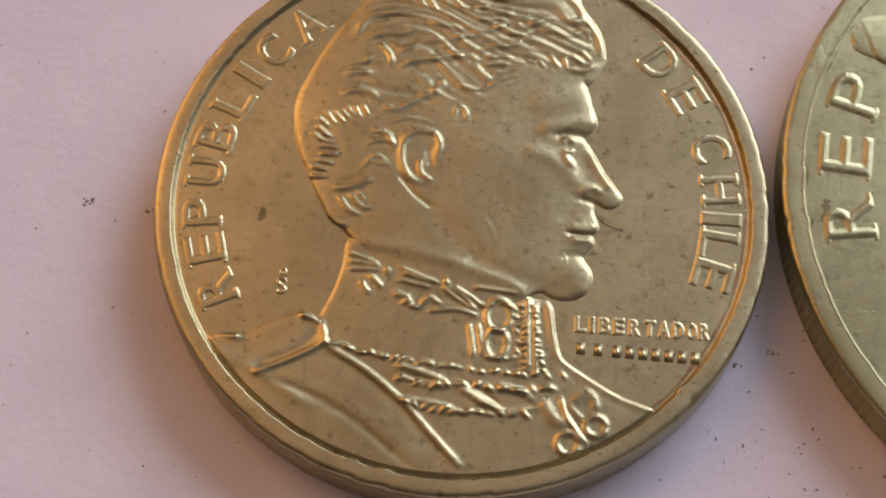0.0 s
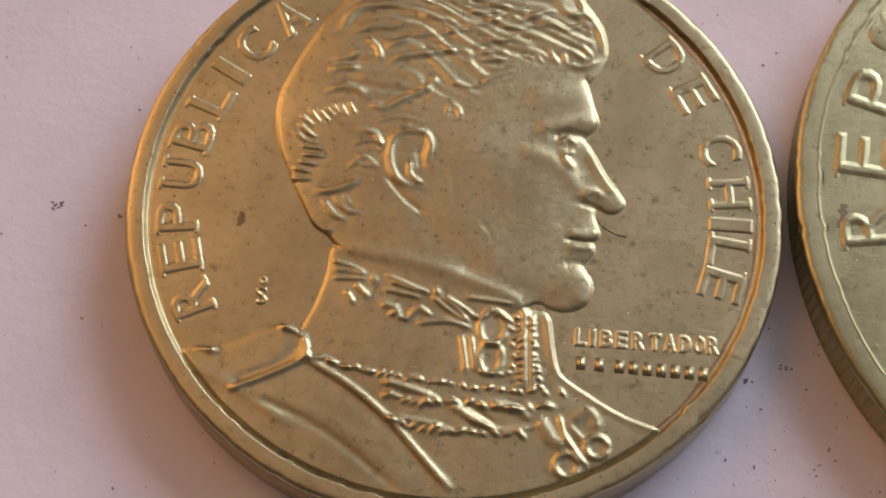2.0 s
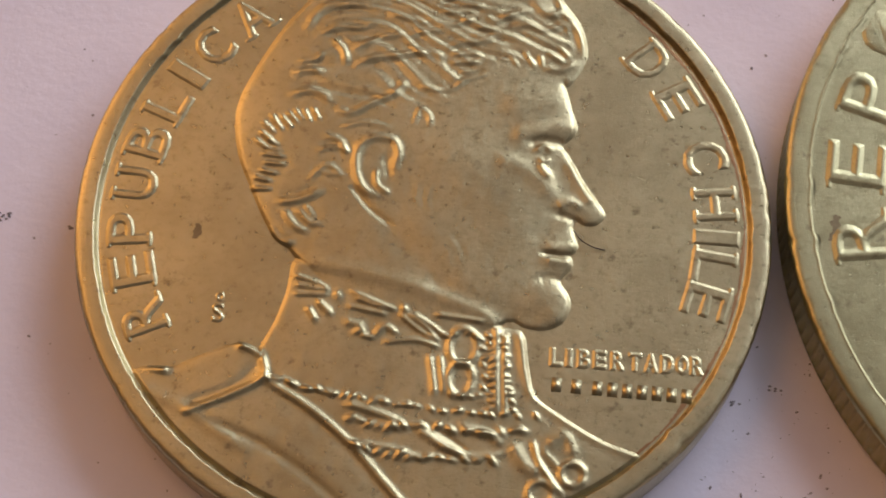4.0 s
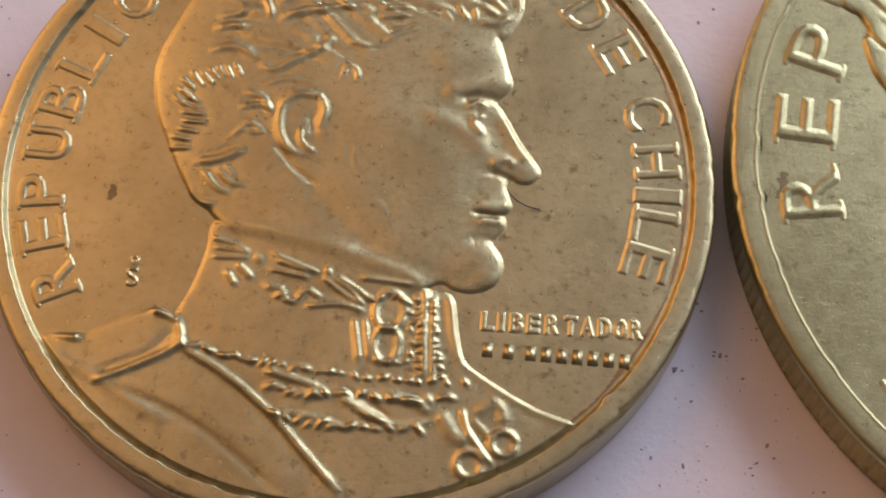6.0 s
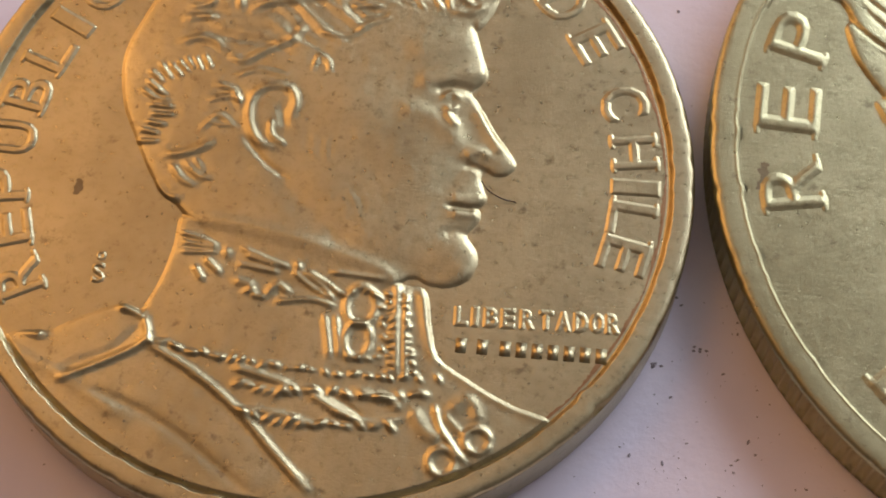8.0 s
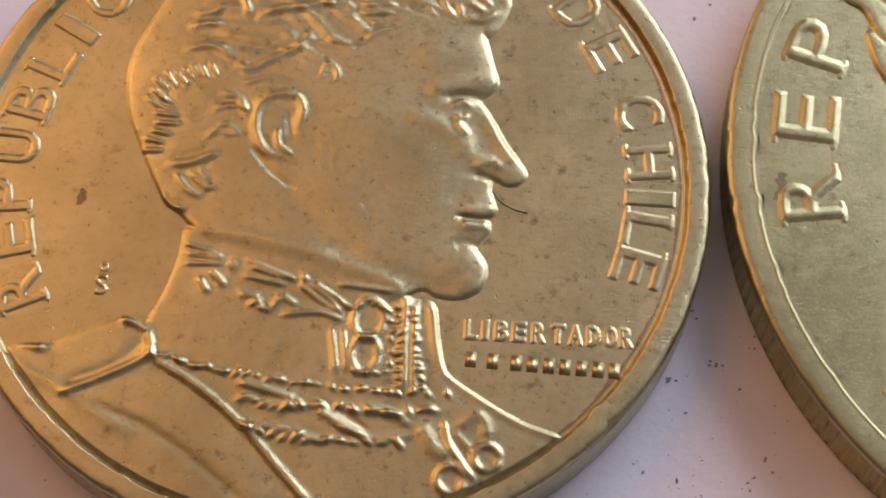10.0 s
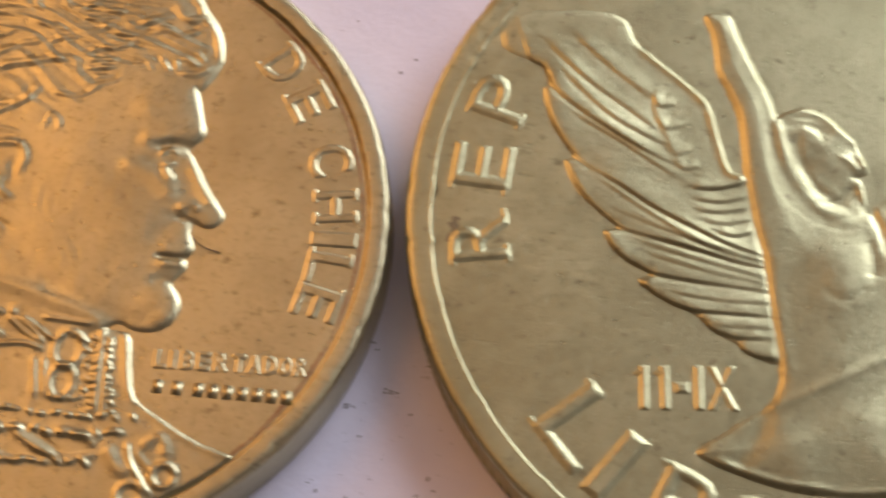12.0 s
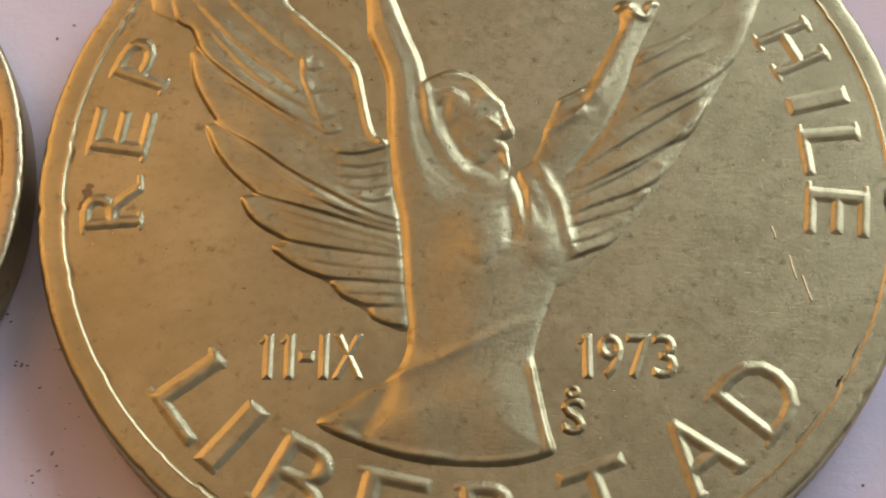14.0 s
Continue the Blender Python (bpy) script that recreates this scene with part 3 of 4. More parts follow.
    vane(f, [(-6.45, 4.32), (-5.43, 3.46), (-4.53, 2.79)], 0.3, 0.03)
    vane(f, [(-5.7, 0.42), (-4.49, -0.36), (-3.15, -1.1), (-2.21, -1.27)], 0.25, 0.025)
    vane(f, [(-5.19, -0.42), (-3.96, -0.83), (-2.51, -1.3), (-1.5, -1.46)], 0.25, 0.025)
    vane(f, [(-4.53, -1.22), (-3.25, -1.53), (-1.45, -1.9)], 0.25, 0.025)
    vane(f, [(-4.25, -1.54), (-2.91, -1.84), (-1.44, -2.04)], 0.25, 0.02)
    vane(f, [(-3.59, -2.49), (-2.52, -2.56), (-1.38, -2.52)], 0.25, 0.03)
    vane(f, [(-2.59, -3.22), (-1.99, -3.19), (-1.32, -3.15)], 0.2, 0.025)
    vane(f, [(-3.34, 0.38), (-2.8, 0.41), (-2.12, 0.65)], 0.2, 0.04)
    vane(f, [(-3.22, 0.06), (-2.68, 0.05), (-2.08, 0.25)], 0.16, 0.03)
    vane(f, [(-3.19, -0.24), (-2.64, -0.23), (-2.04, -0.05)], 0.16, 0.03)
    vane(f, [(-2.99, -0.53), (-2.53, -0.53), (-1.97, -0.36)], 0.16, 0.03)
    vane(f, [(-2.69, -0.8), (-2.34, -0.85), (-1.91, -0.69)], 0.18, 0.04)
    vane(f, [(-4.51, 2.79), (-4.3, 2.58), (-3.95, 2.7)], 0.16, 0.03)
    vane(f, [(-4.33, 2.12), (-4.1, 1.95), (-3.72, 2.11)], 0.16, 0.03)
    vane(f, [(-4.11, 1.45), (-3.85, 1.25), (-3.47, 1.42)], 0.16, 0.03)
    vane(f, [(-3.9, 1.07), (-3.64, 0.87), (-3.26, 0.99)], 0.16, 0.03)
    vane(f, [(-4.46, 2.89), (-4.44, 2.43), (-4.16, 1.81), (-3.73, 0.95)], 0.2, 0.03)
    # far wing
    vane(f, [(6.45, 5.35), (6.13, 4.1), (5.64, 3.37), (4.96, 2.81), (4.13, 2.29), (3.61, 1.89)], 0.4, -0.045)
    vane(f, [(5.68, 3.47), (5.27, 2.75), (4.67, 2.25), (3.78, 1.55), (2.75, 0.67)], 0.35, -0.04)
    vane(f, [(5.44, 2.58), (5.01, 1.65), (4.41, 1.25), (3.6, 0.65), (2.49, -0.05)], 0.35, -0.05)
    vane(f, [(4.89, 1.69), (4.19, 0.97), (3.31, 0.28), (2.36, -0.32)], 0.3, -0.035)
    vane(f, [(4.52, 0.78), (4.3, 0.37), (3.78, -0.02), (3.12, -0.34), (2.39, -0.74)], 0.3, -0.05)
    vane(f, [(4.09, 0.01), (3.73, -0.45), (2.99, -0.77), (2.33, -1.08)], 0.25, -0.035)
    vane(f, [(3.69, -0.79), (3.33, -1.37), (2.82, -1.66), (2.39, -1.91)], 0.3, -0.05)
    vane(f, [(5.31, 3.94), (4.77, 3.62), (4.16, 3.2), (3.64, 2.7)], 0.25, -0.03)
    vane(f, [(4.82, 4.27), (4.29, 3.85), (3.68, 3.43)], 0.25, -0.03)
    vane(f, [(3.38, -0.99), (2.87, -1.29), (2.36, -1.5)], 0.2, -0.03)
    dome(f, arm, .035, .07, .06, .6)
    dome(f, head, .06, .08, .07, .7)
    dome(f, body, .07, .06, .15, 1.0)
    ridge(f, [(-2.52, 4.96), (-2.04, 3.83), (-1.6, 2.97), (-1.4, 2.1), (-1.15, 1.2)], 0.15, 0.05)
    ridge(f, [(-2.95, 3.76), (-2.55, 3.05), (-2.24, 2.35), (-2.02, 0.79), (-1.73, -0.57), (-1.47, -1.45), (-1.24, -2.89), (-1.02, -4.15)], 0.25, 0.035)
    ridge(f, [(-2.57, 4.79), (-1.99, 2.69), (-1.65, 0.82), (-1.21, -1.42)], 0.405, 0.04)
    ridge(f, [(0.18, -1.23), (0.34, -1.58), (0.31, -1.95)], 0.608, 0.081)
    ridge(f, [(1.64, -1.25), (1.8, -1.53), (1.75, -1.83)], 0.405, 0.065)
    ridge(f, [(0.85, 0.26), (1.1, -0.32), (1.29, -0.98)], 0.097, -0.057)
    ridge(f, [(1.16, -0.17), (1.46, -0.59), (1.7, -1.09)], 0.113, -0.024)
    ridge(f, [(1.53, 0.32), (1.98, -0.32), (2.18, -0.98), (2.4, -1.69)], 0.13, 0.081)
    ridge(f, [(0.86, -0.64), (0.98, -1.23), (0.97, -1.67)], 0.162, -0.041)
    ridge(f, [(1.7, -4.6), (1.95, -5.4), (2.29, -6.57)], 0.113, 0.113)
    ridge(f, [(-1.45, -5.19), (-0.59, -4.81), (0.51, -4.15), (1.62, -3.49)], 0.13, 0.041)
    ridge(f, [(-2, -6.02), (-0.52, -5.48), (0.57, -4.84), (1.55, -4.34)], 0.405, -0.032)
    ridge(f, [(-1.43, -5.43), (-1.62, -5.99), (-1.94, -6.56)], 0.243, -0.049)
    ridge(f, [(0.14, -7.09), (1.38, -6.94), (2.3, -6.63)], 0.105, 0.065)
    ridge(f, [(-2.44, -6.6), (-1.13, -6.95), (0.14, -7.03)], 0.105, 0.065)
    ridge(f, [(1, -5.35), (1.3, -5.99), (1.43, -6.78)], 0.486, 0.032)
    ridge(f, [(-1.02, -5.66), (-0.69, -6.31), (-0.5, -6.95)], 0.486, 0.041)
    ridge(f, [(-1.37, 2.49), (-0.81, 2.76), (-0.24, 2.6), (0.3, 2.15)], 0.16, 0.045)
    ridge(f, [(0.43, 2.07), (0.63, 1.7), (0.78, 1.31)], 0.089, 0.073)
    ridge(f, [(-0.75, 2.16), (-0.31, 1.88), (-0.05, 2.06)], 0.203, 0.041)
    ridge(f, [(-0.66, 1.22), (-0.22, 0.94), (0.31, 1.07)], 0.324, -0.015)
    ridge(f, [(-0.39, 0.54), (0.1, 0.35), (0.57, 0.47)], 0.243, -0.041)
    ridge(f, [(0.16, 1.57), (0.42, 1.43), (0.61, 1.2)], 0.081, 0.049)
    ridge(f, [(0.54, 0.82), (0.26, 0.37), (-0.23, 0.23)], 0.097, -0.049)
    ridge(f, [(-1.06, 2.45), (-0.58, 2.49), (-0.14, 2.29)], 0.081, 0.022)
    ridge(f, [(-1.09, 2.05), (-0.76, 2.24), (-0.4, 2.06)], 0.065, 0.02)
    ridge(f, [(-1.18, 2.28), (-0.87, 1.91), (-0.68, 1.37)], 0.16, 0.02)
    ridge(f, [(0.68, 0.68), (0.77, 0.41), (0.86, 0.19)], 0.065, 0.081)
    ridge(f, [(3.22, 4.53), (2.85, 3.59), (2.45, 2.67)], 0.081, -0.065)
    ridge(f, [(1.8, 2.22), (2.39, 2.62)], 0.081, 0.105)
    ridge(f, [(1.52, 1.33), (2.03, 1.76), (2.56, 2.04)], 0.162, 0.057)
    ridge(f, [(2.67, 2.53), (3.15, 3.78), (3.51, 4.8)], 0.243, 0.065)
    ridge(f, [(2.26, 0.39), (2.88, 1.37), (3.36, 2.51)], 0.065, -0.049)
    ridge(f, [(1.92, 4.4), (2.2, 4.52), (2.32, 4.83)], 0.097, 0.105)
    ridge(f, [(2.4, 4.67), (2.66, 4.98), (3.08, 4.93)], 0.097, 0.105)
    ridge(f, [(3.36, 4.96), (3.79, 4.79), (3.91, 5.2)], 0.097, 0.105)
    ridge(f, [(3.92, 5.17), (4.33, 5.37)], 0.097, 0.105)
    ridge(f, [(3.08, 5.07), (3.43, 5.09)], 0.097, 0.105)
    ridge(f, [(-4.94, 4.26), (-3.67, 3.25), (-3.17, 2.75)], 0.105, 0.121)
    ridge(f, [(-3.14, 2.72), (-2.8, 1.66), (-2.56, 0.97), (-2.19, 0.74)], 0.105, 0.121)
    # hair, brow, nose and chin of the small head; neck hollow; sleeve
    ridge(f, [(-1.36, 2.62), (-0.91, 2.84), (-0.35, 2.82), (0.08, 2.34), (0.41, 2.14)], .15, .05)
    ridge(f, [(0.5, 1.95), (0.47, 1.7)], .09, -.04)
    ridge(f, [(0.6, 1.6), (0.78, 1.28)], .09, .05)
    ridge(f, [(0.45, 1.05), (0.75, 1.02)], .06, -.05)
    ridge(f, [(0.55, .86), (0.72, .8)], .1, .04)
    ridge(f, [(-0.6, 1.25), (-0.17, 0.84), (0.31, 0.62)], .35, -.045)
    ridge(f, [(-0.92, 2.11), (-0.75, 1.23), (-0.3, 0.57), (0.43, 0.11)], .12, -.04)
    ridge(f, [(-1.43, 2.52), (-1.16, 1.37), (-0.86, 0.74), (-0.25, 0.05), (0.55, -0.31)], .16, .02)
    ridge(f, [(0.92, 0.24), (1.15, -0.25), (1.26, -0.67)], .08, -.05)
    ridge(f, [(1.03, 0.34), (1.4, 0.5), (1.61, 0.3), (2.01, -0.43), (2.33, -1.25), (2.42, -1.83)], .12, .015)
    ridge(f, [(-0.12, -2.14), (0.35, -2.34), (0.84, -1.97)], .12, -.03)
    ridge(f, [(1.87, 1.47), (2.37, 2.04), (2.94, 2.91)], .09, .035)


# ---- writing: raised letters with soft shoulders ----
SERIFS = {"R": [(.1, 0), (.1, 1), (.95, 0)], "E": [(.05, 0), (.05, 1)], "P": [(.1, 0), (.1, 1)], "U": [(.08, 1), (.92, 1)], "B": [(.05, 0), (.05, 1)], "L": [(.1, 1), (.05, 0)],
          "I": [(.5, 0), (.5, 1)], "A": [(.03, 0), (.97, 0)], "D": [(.05, 0), (.05, 1)], "H": [(.1, 0), (.9, 0), (.1, 1), (.9, 1)], "T": [(.5, 0)], "C": []}
OUTLINES = {}


def outline(ch):
    """The edges of a glyph of the built-in font, in a box of 1 by 1."""
    if ch not in OUTLINES:
        cu = bpy.data.curves.new("glyph", "FONT")
        cu.body, cu.resolution_u = ch, 3
        ob = new("glyph", cu)
        me = bpy.data.meshes.new_from_object(ob.evaluated_get(bpy.context.evaluated_depsgraph_get()))
        count = {}
        for poly in me.polygons:
            for e in poly.edge_keys:
                count[e] = count.get(e, 0) + 1
        co = np.array([v.co[:2] for v in me.vertices])
        lo, hi = co.min(0), co.max(0)
        size = hi - lo
        co = (co - lo) / size
        OUTLINES[ch] = [(co[a], co[b]) for (a, b), c in count.items() if c == 1]
        bpy.data.objects.remove(ob)
        bpy.data.curves.remove(cu)
        bpy.data.meshes.remove(me)
    return OUTLINES[ch]


def letter(ch, x, y, turn, width, height, base, up, material, parent, bold=.0, serif=.0, name="letter", shoulder=.105):
    """One raised letter, its middle at (x, y) mm, turned by so many degrees."""
    step = max(min(width, height) / 34, .012)
    f = Field(-width / 2 - .2, width / 2 + .2, -height / 2 - .2, height / 2 + .2, step)
    best, odd = np.full(f.X.shape, 1e9), np.zeros(f.X.shape, bool)
    for a, b in outline(ch):
        a, b = (a - .5) * (width, height), (b - .5) * (width, height)
        d, _ = distance(f.X, f.Y, np.array([a, b]))
        best = np.minimum(best, d)
        if a[1] != b[1]:
            odd ^= ((f.Y < a[1]) != (f.Y < b[1])) & (f.X < (b[0] - a[0]) * (f.Y - a[1]) / (b[1] - a[1]) + a[0])
    d = np.where(odd, best, -best) + bold
    if ch == "1":
        d = np.maximum(d, .06 - distance(f.X, f.Y, np.array([(0, height * .45), (-.16, height * .33)]))[0])
    if serif:
        for sx, sy in SERIFS.get(ch, []):
            p = np.array([((sx - .5) * width - serif, (sy - .5) * height * .94), ((sx - .5) * width + serif, (sy - .5) * height * .94)])
            d = np.maximum(d, .055 * height - distance(f.X, f.Y, p)[0])
    t = np.clip((d + .035) / shoulder, 0, 1)
    f.Z = np.where(d > -.065, up * (t * t * (3 - 2 * t)) - .004, -.1)
    ob = new(name, f.mesh(name, np.ones(f.X.shape, bool), 0))
    ob.data.materials.append(material)
    ob.parent = parent
    ob.matrix_basis = pose(x * MM, y * MM, base * MM, 0, 0, turn)
    return ob


def coin(name, at, radius, thick, metal, label, reeds, rim_in, sink, slope):
    """A coin's blank: edge, raised rim and field, under one empty."""
    ob = tagged(new(name), label, "coin", "coins on the paper")
    ob.location = (at[0] * MM, at[1] * MM, 0)
    r, t, q = radius, thick, .6 if reeds else .8
    n = reeds * 8 if reeds else 360
    flute = (lambda i, z: -.085 * (.5 + .5 * math.cos(2 * math.pi * i * reeds / n)) ** .6 if LOW + .1 < z < t - .1 else 0) if reeds else None
    bm, rings = lathe([(r - .25, LOW), (r - .1, LOW + .02), (r - .02, LOW + .1), (r, LOW + .14), (r, t / 2), (r, t - .14)], n, flute)
    bm.faces.new(rings[0][::-1])
    part("edge", bm, metal, ob, "reeded edge" if reeds else "plain edge")
    rnd = random.Random(reeds + 1)
    dents = [(rnd.randrange(360), rnd.uniform(.008, .035), rnd.uniform(.35, 1.5)) for _ in range(70)]

    def worn(i, z):
        return -sum(d * math.exp(-(((i / 2 - k + 180) % 360 - 180) / s) ** 2) for k, d, s in dents) if z > t - .12 else 0

    groove = 0 if reeds else .015
    wall = [(rim_in - slope * u, t - sink * (3 * u * u - 2 * u ** 3)) for u in (.12, .3, .5, .7, .88)]
    bm, _ = lathe([(r - .003, t - .16), (r - .008, t - .10), (r - .03, t - .05), (r - .075, t - .018), (r - .14, t - .004), (r - .22, t), (rim_in + .06, t - .002), (rim_in, t - .006)] + wall + [(rim_in - slope, t - sink - groove), (rim_in - slope - .03, t - sink - groove), (rim_in - slope - .075, t - sink), (rim_in - slope - .14, t - sink - .008)], 720, worn)
    part("rim", bm, metal, ob, "raised worn rim")
    bm, rings = lathe([(rim_in - slope - .075, t - sink), (rim_in - .5, t - sink), (rim_in * .6, t - sink), (rim_in * .25, t - sink)], 360)
    bm.faces.new(rings[-1])
    part("field", bm, metal, ob)
    return ob


# ---- the setting ----


def slab(name, size, at, material, label=""):
    bm = box(size, at)
    me = bpy.data.meshes.new(name)
    bm.to_mesh(me)
    bm.free()
    me.materials.append(material)
    return tagged(new(name, me), label, kind="structure")


slab("floor", (3.6, 3.6, .1), (0, 0, -.80), WOOD)
slab("ceiling", (3.6, 3.6, .1), (0, 0, 1.75), CEILING)
# unseen dark slab, added close behind the camera to block light from the south
slab("shade_slab_south", (3.6, .1, 2.45), (0, -.34, .475), DARK)
# unseen wall, coloured orange to throw a warm reflection onto the coins
slab("wall_west", (.1, 3.4, 2.45), (-1.75, 0, .475), WARM_BOUNCE)
slab("wall_east", (.1, 3.4, 2.45), (1.75, 0, .475), WALL)
# the north wall, with the window's opening through it
bm = box((3.4, .1, 1.05), (0, 1.40, -.225))
box((3.4, .1, .32), (0, 1.40, 1.54), bm)
box((1.95, .1, 1.08), (-.725, 1.40, .84), bm)
box((.08, .1, 1.08), (1.66, 1.40, .84), bm)
me = bpy.data.meshes.new("wall_north")
bm.to_mesh(me)
bm.free()
me.materials.append(WALL)
tagged(new("wall_north", me), kind="structure")
slab("table_top", (1.1, .8, .03), (0, .12, -.01535), WOOD, "dark wooden table top under the paper")

bm = bmesh.new()
bmesh.ops.create_grid(bm, x_segments=40, y_segments=28, size=1, matrix=Matrix.Diagonal((.2, .14, 1, 1)))
geo = bmesh.ops.extrude_face_region(bm, geom=bm.faces[:])
for v in geo["geom"]:
    if isinstance(v, bmesh.types.BMVert):
        v.co.z -= .0001
me = bpy.data.meshes.new("paper_sheet")
bmesh.ops.recalc_face_normals(bm, faces=bm.faces[:])
bm.to_mesh(me)
bm.free()
me.materials.append(PAPER)
sheet = new("paper_sheet", me)
sheet.location.z = LOW * MM
tagged(sheet, "plain white paper sheet lying flat on a table", "paper")

# ---- the coins ----
RA, TA, RB, TB = 8.57, 1.337, 10.38, 1.380
small = coin("coin", (0, 0), RA, TA, GOLD, "small golden bronze coin with a relief bust, lying on white paper", 0, 8.12, .13, .13)
large = coin("coin", (19.208, 2.043), RB, TB - .09, OLIVE, "larger olive brass coin with a relief winged figure and reeded edge", 210, 9.80, .04, .07)

f = Field(-8.2, 8.2, -8.2, 8.2, .022)
bust_field(f)
f.Z *= .72
f.worn(.024)
f.Z += .0015 * swirl(f.X, f.Y, 9, 2)
edge = np.clip((8.02 - np.hypot(f.X, f.Y)) / .12, 0, 1)
f.Z = f.Z * edge - .02 * (1 - edge)
me = f.mesh("relief", edge > 0, TA - .13)
me.materials.append(GOLD)
bust = tagged(new("relief", me), "raised relief bust in uniform")
bust.parent = small

f = Field(-9.5, 8.5, -9.4, 9.4, .026)
figure_field(f)
f.Z *= .72
f.worn(.024)
f.Z += .0015 * swirl(f.X, f.Y, 8, 4)
me = f.mesh("relief", np.hypot(f.X, f.Y) < 9.55, TB - .13)
me.materials.append(OLIVE)
figure = tagged(new("relief", me), "raised relief of a winged figure")
figure.parent = large

for ch, a in zip("REPUBLICADECHILE", (-152.2, -162.3, -171.2, 179, 169.5, 160.3, 152.6, 144.6, 134.3, 43.1, 32.6, 18.9, 8.4, 1.3, -5.2, -12.5)):
    letter(ch, 7.22 * math.cos(radians(a)), 7.22 * math.sin(radians(a)), a - 90, .32 if ch == "I" else .78, 1.05, TA - .13, .033, GOLD, small, .045, .14)
for ch, x in zip("LIBERTADOR", (3.57, 3.87, 4.22, 4.60, 5.02, 5.44, 5.82, 6.20, 6.56, 6.90)):
    letter(ch, x, -3.48 + .036 * x, 2, .1 if ch == "I" else .25, .42, TA - .13, .026, GOLD, small, .045)
for x in (3.63, 4.1, 4.6, 4.95, 5.3, 5.65, 6.0, 6.35, 6.7):
    bm = box((.24 * MM, .36 * MM, .016 * MM), (x * MM, (-4.08 + .01 * x) * MM, (TA - .13) * MM))
    bmesh.ops.bevel(bm, geom=bm.edges[:], offset=.006 * MM, segments=2, affect="EDGES")
    part("inscription_bar", bm, GOLD, small)
letter("S", -4.62, -3.08, 6, .26, .46, TA - .13, .035, GOLD, small, .02, name="mint_mark")
letter("o", -4.63, -2.66, 6, .18, .2, TA - .13, .03, GOLD, small, .02, name="mint_mark")

for ch, a, r in zip("REPHILE", (-170.0, 176.7, 163.6, 29.9, 19.3, 10.0, -1.1), (8.6, 8.6, 8.64, 8.52, 8.52, 8.52, 8.52)):
    letter(ch, r * math.cos(radians(a)), r * math.sin(radians(a)), a - 90, .42 if ch == "I" else 1.15, 1.42, TB - .13, .046, OLIVE, large, .06, .2, shoulder=.19)
for ch, a in zip("LIBERTAD", (-132.6, -124.6, -112.0, -97.5, -81.5, -65.3, -49.2, -35.4)):
    r = 8.26 if ch == "L" else 8.40
    letter(ch, r * math.cos(radians(a)), r * math.sin(radians(a)), a + 90 - (5 if ch == "L" else 0), .5 if ch == "I" else 1.45, 1.75, TB - .13, .052, OLIVE, large, .075, .24, shoulder=.23)
for ch, x, w in (("1", -4.24, .15), ("1", -3.76, .15), ("-", -3.37, .28), ("I", -2.98, .15), ("X", -2.43, .62)):
    letter(ch, x, -4.57 + .09 * x / 1, 5, w, .22 if ch == "-" else 1.05, TB - .13, .044, OLIVE, large, .04, shoulder=.14)
for ch, x, w in (("1", 2.95, .15), ("9", 3.47, .5), ("7", 4.11, .5), ("3", 4.68, .5)):
    letter(ch, x, -4.55 + .09 * x, 5, w, 1.02, TB - .13, .044, OLIVE, large, .04, shoulder=.14)
letter("S", 2.74, -5.75, 5, .45, .8, TB - .13, .065, OLIVE, large, .035, name="mint_mark")
letter("o", 2.68, -5.18, 5, .26, .26, TB - .13, .055, OLIVE, large, .03, name="mint_mark")

# ---- scratches and stains on the metal ----
def scratch(pts, width, base, up, material, parent):
    f = Field(min(p[0] for p in pts) - .2, max(p[0] for p in pts) + .2, min(p[1] for p in pts) - .2, max(p[1] for p in pts) + .2, .02)
    f.Z[:] = -.045
    d, t = distance(f.X, f.Y, spline(pts))
    f.Z += (up + .04) * np.exp(-(d / width) ** 2) * np.clip(np.minimum(t, 1 - t) * 6 + .5, 0, 1)
    ob = new("scratch", f.mesh("scratch", np.ones(f.X.shape, bool), base))
    ob.data.materials.append(material)
    ob.parent = parent


def stain(x, y, rx, ry, base, parent, seed):
    """A blot of dark tarnish with a ragged edge, a hair above the field."""
    f = Field(x - 1.6 * rx, x + 1.6 * rx, y - 1.6 * ry, y + 1.6 * ry, .025)
    d = np.hypot((f.X - x) / rx, (f.Y - y) / ry) + .35 * swirl(f.X, f.Y, 9, seed) + .3 * swirl(f.X, f.Y, 25, seed + 1)
    f.Z[:] = np.where(d < .55, .005, -.1)
    ob = new("stain", f.mesh("stain", np.ones(f.X.shape, bool), base))
    ob.data.materials.append(TARNISH)
    ob.parent = parent


for pts in ([(7.41, -1.32), (7.51, -1.68), (7.62, -1.99)], [(7.72, -1.81), (7.83, -2.15), (7.98, -2.52)], [(6.99, -0.63), (7.08, -0.84), (7.11, -0.99)]):
    scratch(pts, .05, TB - .13, .02, OLIVE, large)
stain(-9.12, -1.45, .3, .6, TB - .13, large, 21)
stain(-7.24, -1.36, .14, .14, TA - .13, small, 31)
stain(-5.49, -1.05, .16, .35, TA - .13, small, 41)

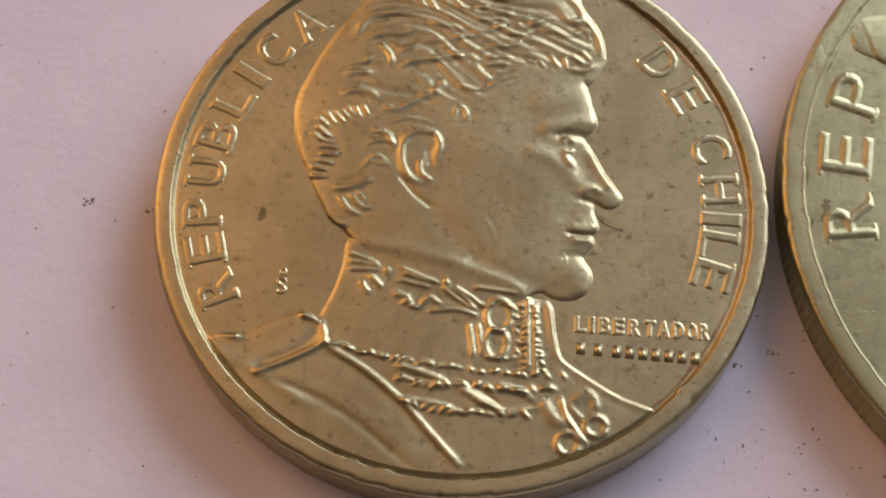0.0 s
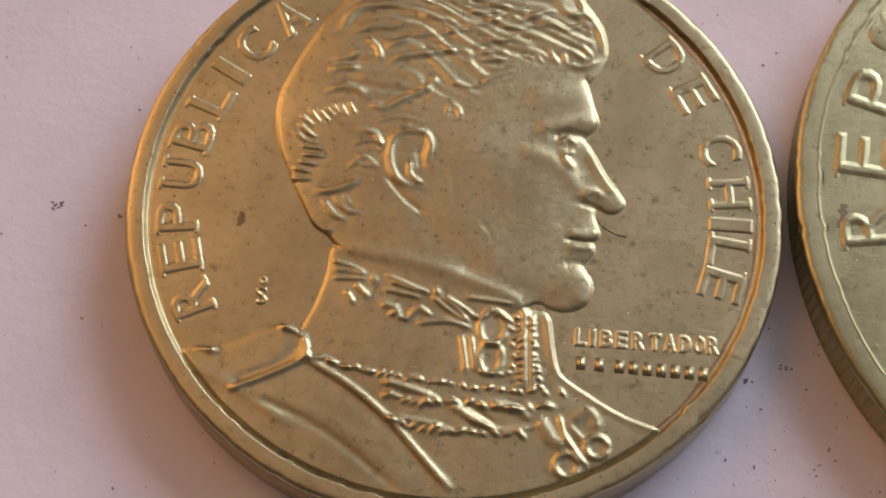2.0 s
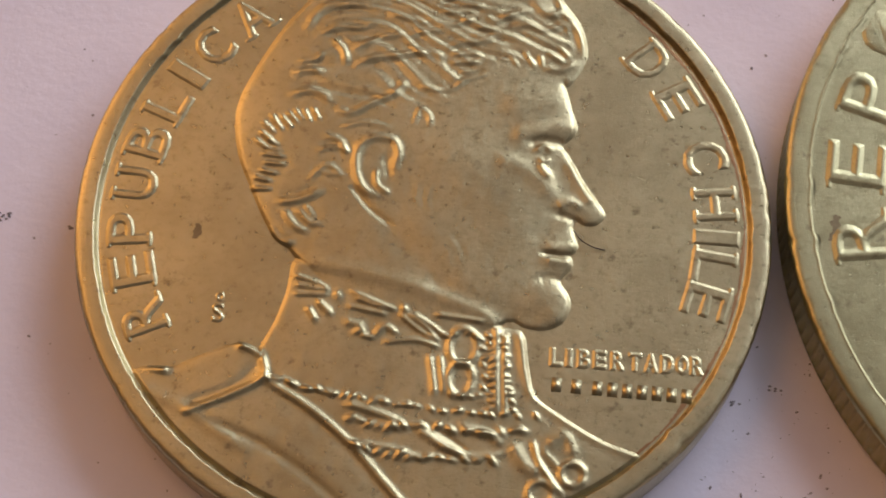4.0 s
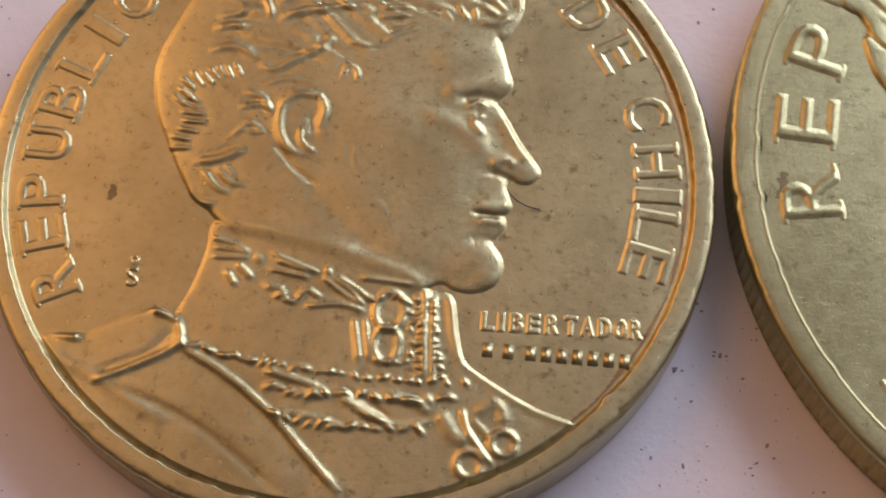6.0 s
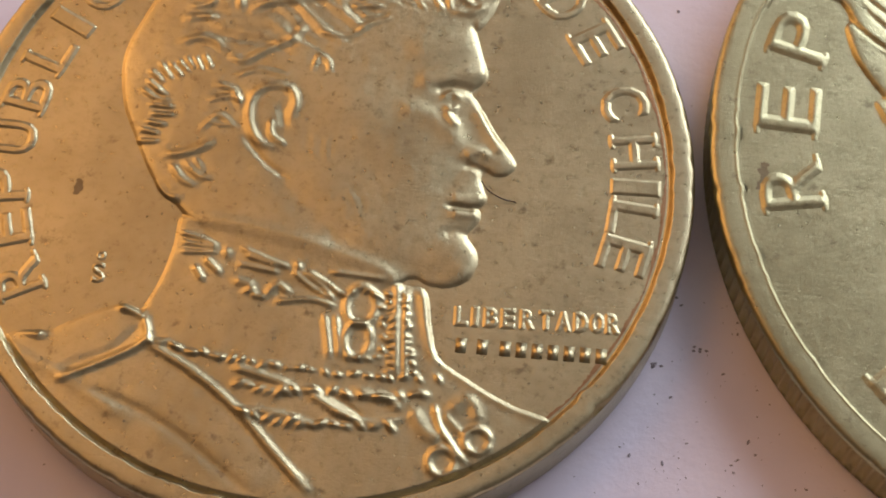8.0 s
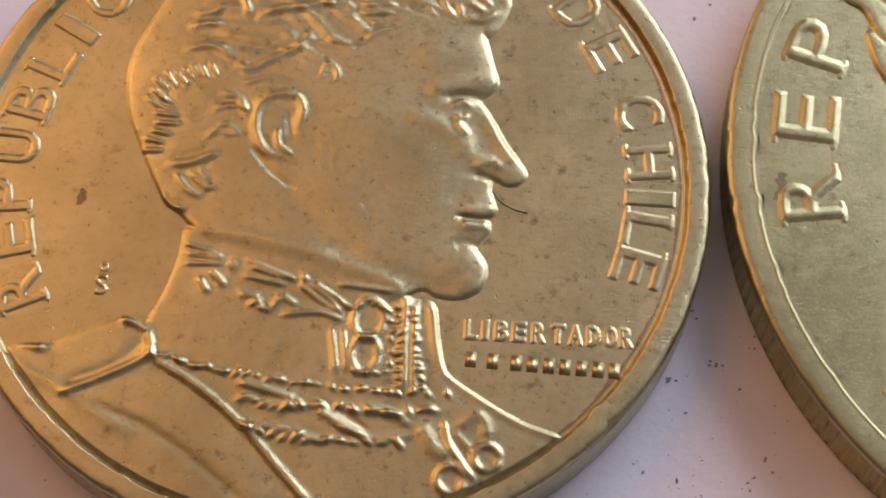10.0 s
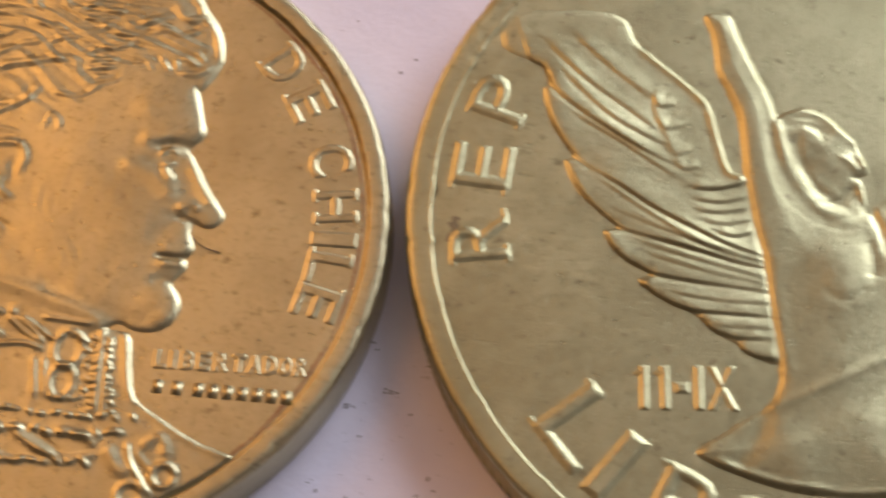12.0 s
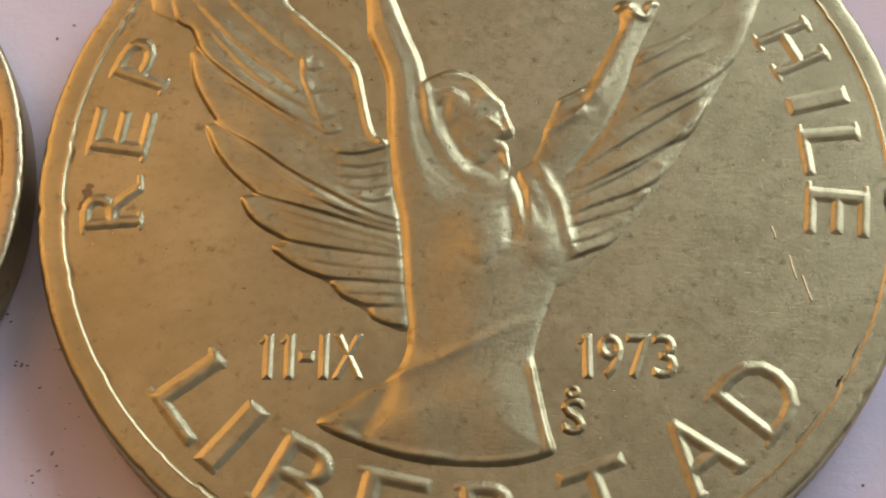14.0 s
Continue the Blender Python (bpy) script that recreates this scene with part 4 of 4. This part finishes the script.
# warm reflection painted as a reddish strip in the groove inside the small coin's rim
rnd = random.Random(8)
bm = bmesh.new()
rows = []
for i in range(241):
    a = radians(-58 + 118 * i / 240)
    w = .5 + .35 * math.sin(i * .21) * math.sin(i * .083 + 1) + rnd.uniform(-.18, .18)
    w *= min(1, i / 25, (240 - i) / 25)
    rows.append([bm.verts.new((r * MM * math.cos(a), r * MM * math.sin(a), z * MM)) for r, z in ((7.91 - .1 * w, TA - .127), (7.92, TA - .126), (7.928, TA - .128))])
for a, b in zip(rows, rows[1:]):
    for i in range(2):
        bm.faces.new((a[i], a[i + 1], b[i + 1], b[i]))
part("rim_glint", bm, RIM_GLINT, small, "reddish strip inside the rim, a painted warm reflection")

# ---- dust on the paper ----
rnd = random.Random(11)
bm = bmesh.new()
for i in range(900):
    x, y = rnd.uniform(-16, 34), rnd.uniform(-16, 18)
    s = .01 + .035 * rnd.random() ** 3
    bmesh.ops.create_icosphere(bm, subdivisions=1, radius=1, matrix=Matrix.LocRotScale((x * MM, y * MM, s * .2 * MM), Euler((0, 0, rnd.uniform(0, 6))), (s * MM * rnd.uniform(.7, 2), s * MM, s * MM * .35)))
for i in range(130):
    s = .01 + .03 * rnd.random() ** 3
    bmesh.ops.create_icosphere(bm, subdivisions=1, radius=1, matrix=Matrix.LocRotScale((rnd.gauss(9.2, 1.6) * MM, rnd.gauss(-5.5, 2.2) * MM, s * .2 * MM), Euler((0, 0, rnd.uniform(0, 6))), (s * MM * rnd.uniform(.7, 2.5), s * MM, s * MM * .35)))
for x, y, s in ((-10.75, -.6, .045), (-10.6, -.45, .045), (-8.95, -.7, .045), (-8.75, -.5, .045), (7.95, -3.5, .045), (9.0, -3.1, .045)):
    for _ in range(5):
        bmesh.ops.create_icosphere(bm, subdivisions=1, radius=1, matrix=Matrix.LocRotScale(((x + rnd.gauss(0, .08)) * MM, (y + rnd.gauss(0, .06)) * MM, s * .2 * MM), None, (s * MM, s * MM * .7, s * MM * .4)))
me = bpy.data.meshes.new("dust")
bm.to_mesh(me)
bm.free()
me.materials.append(DUST)
dust = new("dust", me)
dust.location.z = LOW * MM
tagged(dust, "scattered dark dust specks on the white paper", "dust", kind="stuff")

# ---- a fibre lying on the small coin ----
bm = bmesh.new()
line = spline([(3.71, -0.07), (3.91, -0.29), (4.24, -0.44), (4.53, -0.47)], n=8)
rings = []
for i, c in enumerate(line):
    h = 1.37 - .13 * i / (len(line) - 1)
    rings.append([bm.verts.new((c[0] * MM, (c[1] + .018 * math.cos(a)) * MM, (h + .018 * math.sin(a)) * MM)) for a in (0, 1.57, 3.14, 4.71)])
for a, b in zip(rings, rings[1:]):
    for i in range(4):
        bm.faces.new((a[i], a[(i + 1) % 4], b[(i + 1) % 4], b[i]))
me = bpy.data.meshes.new("fibre")
bm.to_mesh(me)
bm.free()
me.materials.append(DARK)
tagged(new("fibre", me), "thin dark curved fibre lying on the golden coin", "fibre")
